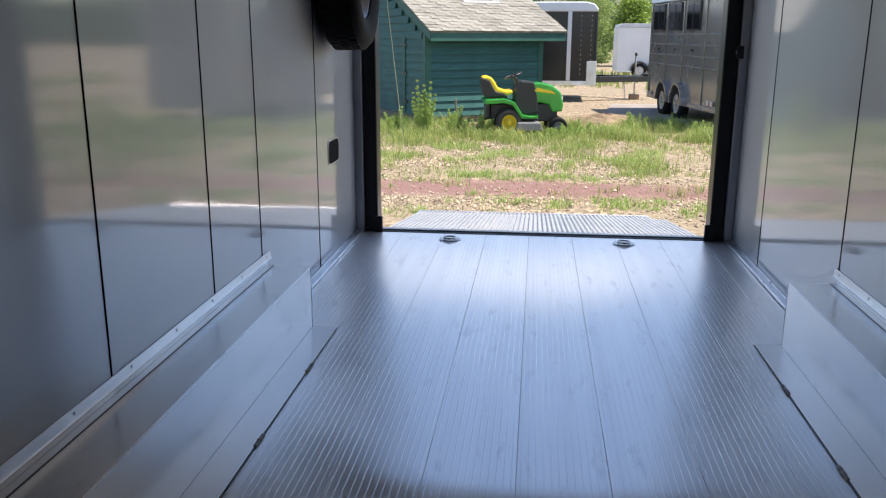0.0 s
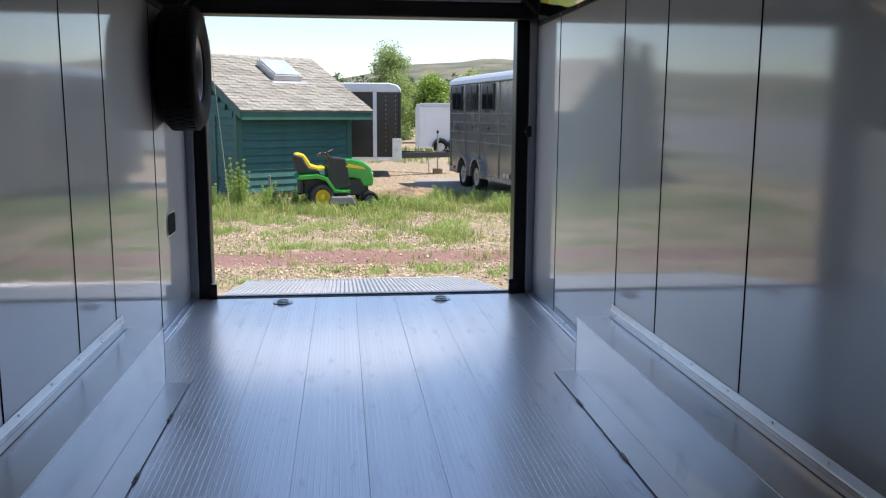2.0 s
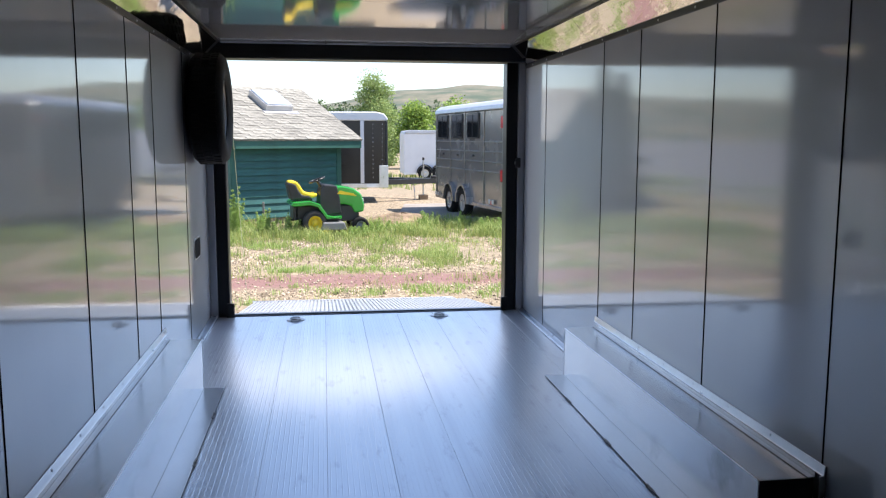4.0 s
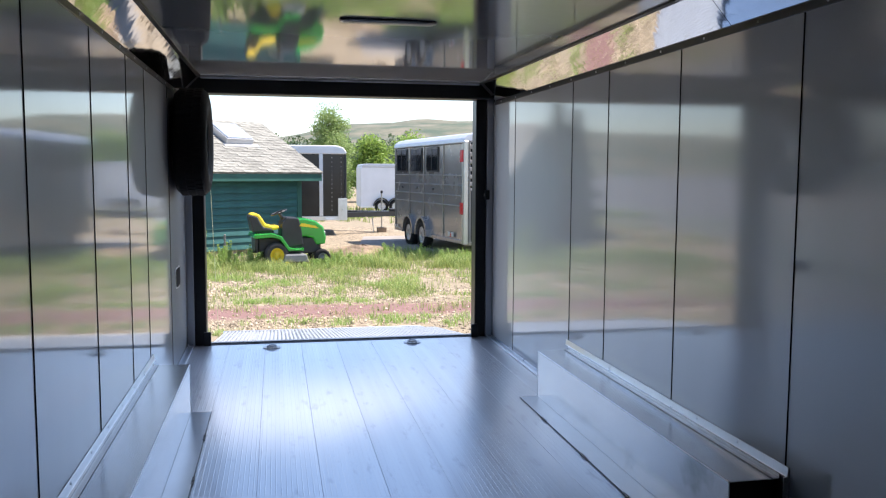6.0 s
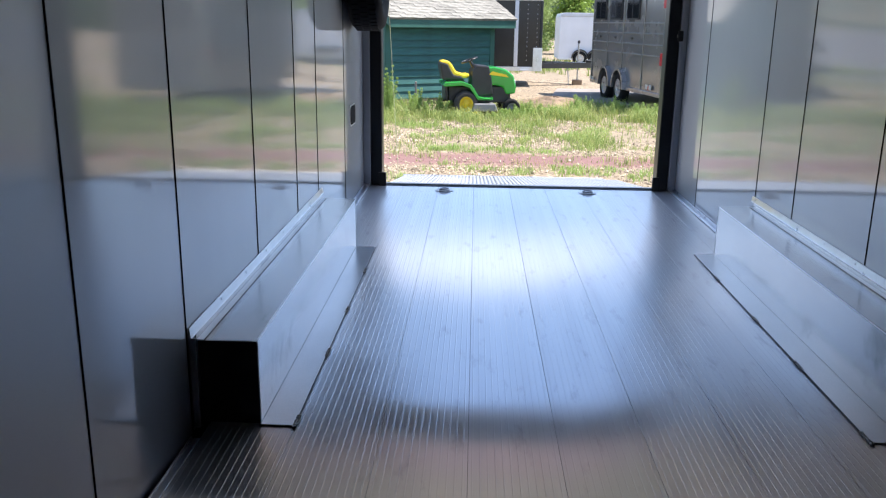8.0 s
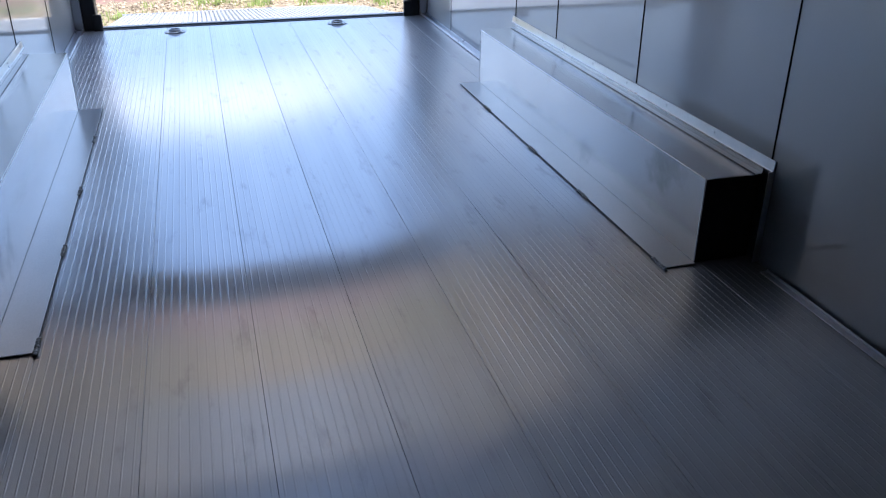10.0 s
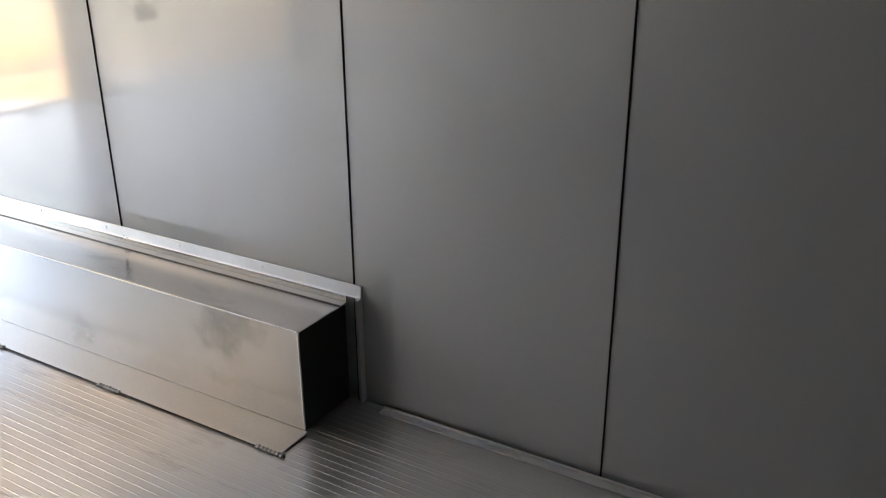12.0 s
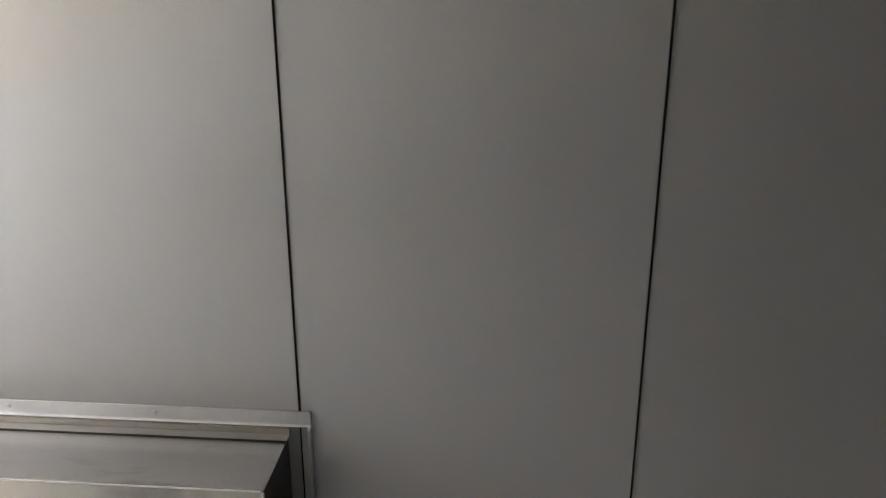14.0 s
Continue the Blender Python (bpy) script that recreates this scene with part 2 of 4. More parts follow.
def rounded(w, h, r, seg=4):
    """A rounded rectangle round the origin."""
    out = []
    for cx, cy, a0 in ((w / 2 - r, h / 2 - r, 0), (-w / 2 + r, h / 2 - r, 90), (-w / 2 + r, -h / 2 + r, 180), (w / 2 - r, -h / 2 + r, 270)):
        for k in range(seg + 1):
            a = radians(a0 + 90 * k / seg)
            out.append((cx + r * math.cos(a), cy + r * math.sin(a)))
    return out


def raw(name, verts, faces, material, smooth=False):
    me = bpy.data.meshes.new(name)
    me.from_pydata(verts, [], faces)
    me.materials.append(material)
    if smooth:
        for p in me.polygons:
            p.use_smooth = True
    return me


ID = Matrix.Identity(4)
HALF, BACK, TOP, CEIL = 1.25, -8.7, 1.965, 2.126
COVE = 1.126  # where the cove meets the ceiling

# ---- the trailer's inside: floor, walls, ceiling ----
floor = tagged(part("floor", box(-1.30, 1.30, BACK, 0.0, -0.12, -0.008), M_BACK), "ribbed extruded aluminium plank floor of a cargo trailer", "floor", kind="structure")
PITCH, RIBS = 0.285, 12


def plank_mesh():
    bm = bmesh.new()
    prof = [(0.0006, -0.02), (0.0006, -0.0006), (0.0013, 0.0)]
    step = (PITCH - 0.004) / RIBS
    for k in range(RIBS):
        c = 0.002 + step * (k + 0.5)
        prof += [(c - 0.0024, 0.0), (c - 0.0011, 0.00045), (c + 0.0011, 0.00045), (c + 0.0024, 0.0)]
    prof += [(PITCH - 0.0013, 0.0), (PITCH - 0.0006, -0.0006), (PITCH - 0.0006, -0.02)]
    lo = [bm.verts.new((x, BACK, z)) for x, z in prof]
    hi = [bm.verts.new((x, -0.03, z)) for x, z in prof]
    for k in range(len(prof) - 1):
        bm.faces.new((lo[k], lo[k + 1], hi[k + 1], hi[k]))
    return mesh_of(bm, "plank", M_FLOOR)


PLANK = plank_mesh()
for k in range(9):
    # nine planks of one extrusion, side by side
    ob = new("plank", PLANK)
    ob.parent = floor
    ob.location = (-1.215 + k * PITCH, 0, 0)

SEAMS = {1: [0.0, -0.70, -1.965, -2.535, -3.37, -4.27, -4.975, -5.85, -6.72, -7.6, BACK], -1: [0.0, -1.03, -2.035, -2.605, -3.41, -4.31, -4.99, -5.85, -6.72, -7.6, BACK]}
for s, side in ((1, "right"), (-1, "left")):
    w = tagged(part("wall_" + side, box(s * (HALF + 0.004), s * (HALF + 0.06), BACK, 0.12, -0.12, 2.25), M_BACK), "wall of tall glossy grey composite panels with black joints", "wall", kind="structure")
    ys = SEAMS[s]
    for a, b in zip(ys, ys[1:]):
        ob = part("panel", box(s * HALF, s * (HALF + 0.005), b + 0.0018, a - 0.0018, -0.005, TOP + 0.01, 0.0012), M_PANEL, w)
        part("joint", box(s * (HALF - 0.0028), s * (HALF + 0.003), b - 0.0017, b + 0.0017, -0.005, TOP), M_BACK, w, "thin black joint between panels")
front = tagged(part("wall_front", box(-HALF, HALF, BACK - 0.06, BACK, -0.12, 2.25), M_BLACK), "dark end wall of the trailer", "wall", kind="structure")
ceiling = tagged(part("ceiling", box(-COVE - 0.01, COVE + 0.01, BACK, -0.10, CEIL, CEIL + 0.05), M_CEIL), "glossy pale grey ceiling panels of the trailer", "ceiling", kind="structure")
roof = tagged(part("roof", box(-1.31, 1.31, BACK - 0.06, 0.13, 2.25, 2.29, 0.01), M_WHITE), "flat white roof skin of the trailer", "roof", kind="structure")

# polished cove between walls and ceiling, its black edge strips and screws
SCREW = mesh_of(lathe([(0.0001, 0.003), (0.004, 0.0028), (0.006, 0.0)], "x", 8), "screw", M_TRIM)
for s in (1, -1):
    cove = thing("cove_trim", ID, "mirror-polished aluminium cove between wall and ceiling", "trim", kind="structure")
    ends = [-0.1, -1.69, -3.79, -6.2, BACK]
    for a, b in zip(ends, ends[1:]):
        part("cove_panel", prism([(s * HALF, TOP + 0.02), (s * (HALF + 0.003), TOP + 0.024), (s * (COVE + 0.003), CEIL + 0.004), (s * COVE, CEIL - 0.001)], "y", b + 0.002, a - 0.002), M_CHROME, cove)
    part("edge_strip", box(s * (HALF - 0.006), s * (HALF + 0.002), BACK, -0.08, TOP - 0.012, TOP + 0.02, 0.002), M_BLACK, cove, "black edge strip")
    part("ceiling_strip", box(s * (COVE - 0.02), s * (COVE + 0.008), BACK, -0.08, CEIL - 0.008, CEIL - 0.002, 0.001), M_BLACK, cove, "black edge strip")
    y = -0.3
    while y > -6.2:
        sc = new("screw", SCREW)
        sc.parent = cove
        sc.location = (s * (HALF - 0.0062), y, TOP + 0.004)
        sc.rotation_euler = (0, 0, math.pi if s > 0 else 0)
        y -= 0.41

# rear door frame
door = thing("door_frame", ID, "black steel rear door frame of the trailer", "door frame", kind="structure")
part("header", box(-1.24, 1.24, -0.10, 0.10, 2.0, 2.14, 0.006), M_BLACK, door)
part("header_trim", box(-COVE + 0.02, COVE - 0.02, -0.125, -0.102, CEIL - 0.016, CEIL - 0.002, 0.002), M_TRIM, door, "thin bright trim along the header")
for s in (1, -1):
    part("jamb", box(s * 1.105, s * 1.195, -0.02, 0.12, -0.02, 2.0, 0.006), M_BLACK, door)
    part("corner_trim", box(s * 1.197, s * HALF, -0.045, 0.12, 0.0, 2.0, 0.003), M_PANEL, door)
    part("jamb_foot", box(s * 1.07, s * 1.13, -0.05, -0.022, -0.005, 0.11, 0.006), M_BLACK, door)
    part("gusset", prism([(s * 1.24, 2.0), (s * 1.24, 2.12), (s * 1.12, 2.12)], "y", -0.2, -0.102), M_BLACK, door)
part("sill", box(-1.24, 1.24, -0.028, 0.06, -0.09, 0.004, 0.003), M_BLACK, door)
part("sill_lip", box(-1.10, 1.10, 0.012, 0.055, 0.006, 0.012, 0.002), M_STEEL, door)

# floor channels beside the walls
for s in (1, -1):
    for a, b in ((-0.05, -1.98), (-4.36, BACK)):
        ch = thing("floor_channel", ID, "bright aluminium channel where floor meets wall", "trim", kind="structure")
        if a > -1:
            part("channel_base", box(s * 1.205, s * (HALF - 0.001), b, a, 0.004, 0.009, 0.001), M_TRIM, ch)
            part("channel_lip", box(s * 1.20, s * 1.206, b, a, 0.004, 0.02, 0.0015), M_TRIM, ch)
        else:
            part("channel_base", box(s * 1.212, s * 1.2335, b, a, 0.0015, 0.006, 0.001), M_TRIM, ch)
        if a > -1:
            part("channel_edge", box(s * (HALF - 0.010), s * (HALF - 0.002), b, a, 0.0095, 0.02, 0.0015), M_TRIM, ch)
        else:
            part("channel_edge", box(s * 1.234, s * 1.240, b, a, 0.001, 0.012, 0.0015), M_TRIM, ch)


# ---- wheel boxes ----
def wheel_box(s):
    inner, flange, y0, y1, h = s * 1.043, s * 0.932, -1.985, -4.245, 0.292
    t = thing("wheel_box", ID, "welded aluminium sheet wheel box standing on the floor along the wall", "wheel box", "wheel boxes")
    part("side_panel", box(inner, inner - s * -0.004, y1, y0, 0.004, h, 0.0012), M_SHEET, t)
    part("top_panel", box(inner + s * 0.0045, s * (HALF - 0.008), y1, y0, h - 0.004, h, 0.001), M_SHEET, t)
    # thin bright strip stands in for the highlight on the bent edge
    part("fold_highlight", box(inner - s * 0.0012, inner + s * 0.002, y1 + 0.004, y0 - 0.004, h - 0.0025, h + 0.0008, 0.0006), M_TRIM, t, "bright strip for the highlight along the top fold")
    part("end_edge", box(inner - s * 0.0012, inner + s * 0.003, y0 - 0.003, y0 + 0.001, 0.007, h - 0.003, 0.0006), M_TRIM, t, "bright cut edge")
    # black colour stands in for the dark trailer end mirrored in this plate
    part("near_end", box(inner + s * 0.0045, s * (HALF - 0.012), y1 + 0.0005, y1 + 0.004, 0.004, h - 0.0045), M_BLACK, t, "end plate coloured black for the dark end of the trailer it reflects")
    part("far_end", box(inner + s * 0.0045, s * (HALF - 0.012), y0 - 0.004, y0 - 0.0005, 0.004, h - 0.0045), M_SHEET, t)
    part("floor_flange", box(flange, inner - s * 0.0005, y1 - 0.012, y0 + 0.004, 0.0028, 0.0062, 0.0008), M_FLANGE, t)
    part("wall_angle", prism([(s * (HALF - 0.001), 0.348), (s * (HALF - 0.005), 0.348), (s * (HALF - 0.0085), 0.318), (s * (HALF - 0.0125), 0.3145), (s * (HALF - 0.001), 0.3145)], "y", y1 - 0.05, y0 + 0.055, 0.001, seg=1), M_TRIM, t)
    part("upturn", box(s * (HALF - 0.010), s * (HALF - 0.002), y1 - 0.002, y0, h + 0.0025, 0.3135), M_SHEET, t)
    # solid black strip takes the place of shade between leg and top panel
    part("angle_shade_strip", box(s * (HALF - 0.036), s * (HALF - 0.0335), y1 - 0.002, y0, h + 0.0004, h + 0.0022), M_BLACK, t, "black strip for the shade in the gap beside the wall angle")
    part("angle_leg", box(s * (HALF - 0.033), s * (HALF - 0.0105), y1 - 0.002, y0, h + 0.0004, h + 0.0028, 0.0006), M_FLANGE, t)
    part("end_angle", box(s * (HALF - 0.022), s * (HALF - 0.001), y1 - 0.05, y1 - 0.045, 0.004, 0.3142, 0.001), M_TRIM, t)
    part("end_angle_leg", box(s * (HALF - 0.005), s * (HALF - 0.001), y1 - 0.0445, y1 - 0.027, 0.004, 0.3142, 0.001), M_TRIM, t)
    part("weld_line", box(flange - s * 0.004, flange, y1 - 0.012, y0, 0.0026, 0.005), M_BLACK, t, "dark dirty joint along the flange")
    for y in (y1 + 0.02, y1 + 0.62, y1 + 1.15, y1 + 1.78):
        bm = bmesh.new()
        for k in range(7):
            a, r = y + k * 0.013 - 0.04, 0.0065 + 0.003 * random.random()
            bmesh.ops.create_icosphere(bm, subdivisions=1, radius=r, matrix=Matrix.Translation((flange - s * 0.002, a, 0.005)) @ Matrix.Diagonal((1, 1.2, 0.6, 1)))
        part("weld_bead", bm, M_WELD, t, "rough weld bead", True)
    bm = bmesh.new()
    for k in range(40):
        bmesh.ops.create_icosphere(bm, subdivisions=1, radius=0.0035, matrix=Matrix.Translation((inner + s * 0.001, y1 + 0.0002, 0.012 + k * 0.007)))
    part("corner_weld", bm, M_TRIM, t, "fine weld up the corner", True)
    k = 0
    while y1 + 0.29 + k * 0.327 < y0:
        ob = new("rivet", SCREW)
        ob.parent = t
        ob.location, ob.rotation_euler = (s * (HALF - 0.0066), y1 + 0.29 + k * 0.327, 0.334), (0, 0, math.pi if s > 0 else 0)
        k += 1
    return t


for s in (1, -1):
    wheel_box(s)

# ---- fixtures inside ----
lamp = thing("ceiling_light", pose(0, -2.8, CEIL), "slim unlit ceiling light with a grey rim", "ceiling light")
part("rim", prism(rounded(0.47, 0.085, 0.04), "z", -0.011, -0.001, 0.003), M_STEEL, lamp)
part("gasket", prism(rounded(0.48, 0.095, 0.045), "z", -0.003, -0.0004), M_BLACK, lamp, "thin black gasket")
part("lens", prism(rounded(0.44, 0.06, 0.028), "z", -0.015, -0.0115, 0.0015), M_LENS, lamp)

wheel = thing("spare_wheel", pose(-1.115, -0.71, 1.6), "black spare tyre on a silver rim mounted flat on the wall", "spare wheel")
R = 0.372
tyre_prof = [(0.2, -0.09), (0.235, -0.108), (0.30, -0.118), (0.345, -0.108), (R - 0.006, -0.085), (R, -0.05), (R, 0.05), (R - 0.006, 0.085), (0.345, 0.108), (0.30, 0.118), (0.235, 0.108), (0.2, 0.09)]
tyre = part("tyre", lathe(tyre_prof, "x", 64, caps=False), M_RUBBER, wheel, smooth=True)
bm = bmesh.new()
for k in range(56):
    a = 2 * math.pi * k / 56
    for off in (-0.055, 0, 0.055):
        m = Matrix.Rotation(a + off, 4, "X") @ Matrix.Translation((off, 0, R + 0.001)) @ Matrix.Diagonal((0.045, 0.028, 0.008, 1))
        bmesh.ops.create_cube(bm, size=1, matrix=m)
part("tread", bm, M_RUBBER, wheel)
part("rim", lathe([(0.205, -0.085), (0.205, 0.075), (0.212, 0.084), (0.207, 0.088), (0.19, 0.075), (0.165, 0.045), (0.16, 0.03), (0.15, -0.03)], "x", 48, caps=False), M_SPARE, wheel, smooth=True)
for k in range(8):
    a = 2 * math.pi * k / 8
    bm = box(-0.01, 0.03, -0.018, 0.018, 0.05, 0.17, 0.006)
    bmesh.ops.transform(bm, matrix=Matrix.Rotation(a, 4, "X"), verts=bm.verts)
    part("spoke", bm, M_RIM, wheel)
# black disc behind the spokes stands for the rim's shaded inside
part("rim_shade_disc", cyl((-0.06, 0, 0), (-0.04, 0, 0), 0.17, seg=32), M_BLACK, wheel, "black disc for the shade inside the rim")
part("hub", lathe([(0.06, -0.02), (0.06, 0.03), (0.045, 0.04), (0.0001, 0.042)], "x", 24), M_RIM, wheel, smooth=True)
part("mount", cyl((-0.13, 0, 0), (-0.02, 0, 0), 0.05), M_BLACK, wheel)

latch = thing("latch_pocket", pose(-HALF, -0.655, 0.635), "black oval latch pocket on the wall panel, a black plate for its shaded recess", "latch pocket")
bm = prism(rounded(0.255, 0.15, 0.04), "x", 0.0005, 0.004, 0.0015)
part("bezel", bm, M_TRIM, latch)
# raised matt black plate instead of a hollow: the recess's shade as colour
part("pocket", prism(rounded(0.235, 0.132, 0.036), "x", 0.0042, 0.007, 0.001), M_BACK, latch)
catch = thing("door_catch", pose(1.195, -0.05, 1.21), "small black door catch on the door frame", "door catch")
part("body", box(-0.02, 0.02, -0.018, 0.004, -0.04, 0.04, 0.005), M_BLACK, catch)
part("bolt", box(-0.028, -0.0205, -0.014, -0.004, -0.012, 0.012, 0.002), M_STEEL, catch)


def tie_ring(x, y):
    t = thing("tie_down_ring", pose(x, y, 0.0025), "recessed steel tie-down ring lying on the floor", "tie-down ring", "floor rings")
    part("plate", prism(rounded(0.14, 0.11, 0.05), "z", 0, 0.002, 0.0005), M_STEEL, t)
    part("pan", cyl((0, 0, 0.0022), (0, 0, 0.003), 0.047, seg=24), M_SHEET, t)
    pts = [(0.038 * math.cos(a), 0.038 * math.sin(a), 0.012) for a in np.linspace(0, 2 * math.pi, 25)]
    part("ring", tube(pts, 0.0055), M_STEEL, t, smooth=True)
    part("strap", box(-0.012, 0.012, -0.05, -0.03, 0.006, 0.02, 0.003), M_STEEL, t)


tie_ring(-0.592, -0.20)
tie_ring(0.539, -0.185)

# ---- ramp ----
RAMP = Matrix.Translation((0, 0.07, -0.01)) @ Matrix.Rotation(-math.atan2(0.26, 1.9), 4, "X")
ramp = thing("ramp_door", RAMP, "lowered ribbed aluminium ramp door outside the sill", "ramp")
part("deck", prism([(-1.1, 0), (1.1, 0), (1.1, 1.65), (0.98, 1.88), (-1.1, 1.88)], "z", -0.05, -0.012, 0.003), M_RAMPDECK, ramp)
RIB = mesh_of(box(-0.0095, 0.0095, 0.01, 1.86, -0.0118, 0.008, 0.0025), "rib", M_RAMP)
for k in range(61):
    x = -1.065 + k * 0.0355
    ob = new("rib", RIB)
    ob.parent = ramp
    ob.location = (x, 0, 0)
    if x > 0.97:
        ob.scale = (1, 0.86, 1)
part("edge_bar", box(-1.1, 0.97, 1.882, 1.9, -0.05, 0.012, 0.003), M_TRIM, ramp)
part("flap", prism([(1.905, -0.012), (1.905, -0.03), (2.42, -0.235), (2.42, -0.215)], "x", -1.02, 0.95), M_RAMP, ramp, "hinged flap reaching the ground")
part("hinge", cyl((-1.1, 0.0, -0.02), (1.1, 0.0, -0.02), 0.014, seg=10), M_STEEL, ramp)
cable = thing("ramp_cable", ID, "thin pale coated cable from the door frame down to the ramp", "cable")
part("rope", tube([(-1.085, 0.13, 1.85), (-1.105, 0.8, 0.98), (-1.13, 1.7, -0.2)], 0.002, 6), M_CABLE, cable)

# ---- ground ----
def ground_z(x, y):
    k = min(1, max(0, (y - 2.5) / 6))
    return -0.42 - 0.08 * k * k * (3 - 2 * k) + 0.03 * noise.noise(Vector((x * 0.35, y * 0.35, 0)))


def ground_material():
    m = bpy.data.materials.new("gravel_and_dirt")
    m.use_nodes = True
    n, ln = m.node_tree.nodes, m.node_tree.links
    b = n["Principled BSDF"]
    b.inputs["Roughness"].default_value = 0.95
    tc = n.new("ShaderNodeTexCoord")
    vor, big, fine = n.new("ShaderNodeTexVoronoi"), n.new("ShaderNodeTexNoise"), n.new("ShaderNodeTexNoise")
    vor.inputs["Scale"].default_value = 17
    big.inputs["Scale"].default_value, big.inputs["Detail"].default_value = 0.55, 6
    fine.inputs["Scale"].default_value, fine.inputs["Detail"].default_value = 9, 6
    for t in (vor, big, fine):
        ln.new(tc.outputs["Object"], t.inputs["Vector"])
    sep = n.new("ShaderNodeSeparateColor")
    ln.new(vor.outputs["Color"], sep.inputs[0])
    stones = n.new("ShaderNodeValToRGB")
    stones.color_ramp.elements[0].color, stones.color_ramp.elements[1].color = (0.09, 0.068, 0.043, 1), (0.42, 0.335, 0.225, 1)
    ln.new(sep.outputs[0], stones.inputs[0])
    dirt = n.new("ShaderNodeValToRGB")
    dirt.color_ramp.elements[0].color, dirt.color_ramp.elements[1].color = (0.17, 0.135, 0.08, 1), (0.31, 0.255, 0.175, 1)
    ln.new(fine.outputs[0], dirt.inputs[0])
    mix = n.new("ShaderNodeMix")
    mix.data_type = "RGBA"
    cut = n.new("ShaderNodeMapRange")
    cut.inputs[1].default_value, cut.inputs[2].default_value = 0.4, 0.55
    ln.new(big.outputs[0], cut.inputs[0])
    ln.new(cut.outputs[0], mix.inputs[0])
    ln.new(dirt.outputs[0], mix.inputs[6])
    ln.new(stones.outputs[0], mix.inputs[7])
    # a band of reddish crushed rock across the yard
    xyz = n.new("ShaderNodeSeparateXYZ")
    ln.new(tc.outputs["Object"], xyz.inputs[0])
    wob = n.new("ShaderNodeMath")
    wob.operation = "MULTIPLY_ADD"
    ln.new(fine.outputs[0], wob.inputs[0])
    wob.inputs[1].default_value = 1.1
    ln.new(xyz.outputs[1], wob.inputs[2])
    sub, absn, band = n.new("ShaderNodeMath"), n.new("ShaderNodeMath"), n.new("ShaderNodeMapRange")
    sub.operation, absn.operation = "SUBTRACT", "ABSOLUTE"
    sub.inputs[1].default_value = 4.65
    ln.new(wob.outputs[0], sub.inputs[0])
    ln.new(sub.outputs[0], absn.inputs[0])
    band.inputs[1].default_value, band.inputs[2].default_value = 0.75, 0.35
    band.inputs[4].default_value = 0.92
    ln.new(absn.outputs[0], band.inputs[0])
    red = n.new("ShaderNodeMix")
    red.data_type = "RGBA"
    ln.new(band.outputs[0], red.inputs[0])
    ln.new(mix.outputs[2], red.inputs[6])
    red.inputs[7].default_value = (0.19, 0.1, 0.09, 1)
    # grey crushed rock on the open lot beside the yard
    lot, edge = n.new("ShaderNodeMix"), n.new("ShaderNodeMapRange")
    lot.data_type = "RGBA"
    edge.inputs[1].default_value, edge.inputs[2].default_value = -8.5, -11.0
    ln.new(xyz.outputs[0], edge.inputs[0])
    ln.new(edge.outputs[0], lot.inputs[0])
    ln.new(red.outputs[2], lot.inputs[6])
    grey = n.new("ShaderNodeValToRGB")
    grey.color_ramp.elements[0].color, grey.color_ramp.elements[1].color = (0.085, 0.087, 0.092, 1), (0.2, 0.2, 0.205, 1)
    ln.new(sep.outputs[0], grey.inputs[0])
    ln.new(grey.outputs[0], lot.inputs[7])
    ln.new(lot.outputs[2], b.inputs["Base Color"])
    bp = n.new("ShaderNodeBump")
    bp.inputs["Strength"].default_value, bp.inputs["Distance"].default_value = 0.6, 0.02
    ln.new(vor.outputs["Distance"], bp.inputs["Height"])
    ln.new(bp.outputs[0], b.inputs["Normal"])
    return m


def sheet():
    xs = [-3000, -900, -300, -100, -50, -30] + list(np.arange(-20, 20.1, 0.5)) + [30, 50, 100, 300, 900, 3000]
    ys = [-3000, -600, -100, -30, -12] + list(np.arange(-8, 30.1, 0.5)) + [40, 60, 100, 200, 400, 900, 3000]
    vs = [(x, y, float(ground_z(x, y)) if abs(x) < 30 and -12 < y < 40 else -0.5) for y in ys for x in xs]
    w = len(xs)
    fs = [(j * w + i, j * w + i + 1, (j + 1) * w + i + 1, (j + 1) * w + i) for j in range(len(ys) - 1) for i in range(w - 1)]
    return raw("ground", vs, fs, ground_material(), True)


ground = tagged(new("ground", sheet()), "sunlit gravel yard with a reddish strip of crushed rock", "ground", kind="structure")


# ---- plants ----
def rng_points(n, seed, x0, x1, y0, y1, keep):
    r = random.Random(seed)
    out = []
    while len(out) < n:
        x, y = r.uniform(x0, x1), r.uniform(y0, y1)
        if r.random() < keep(x, y):
            out.append((x, y, r))
    return out


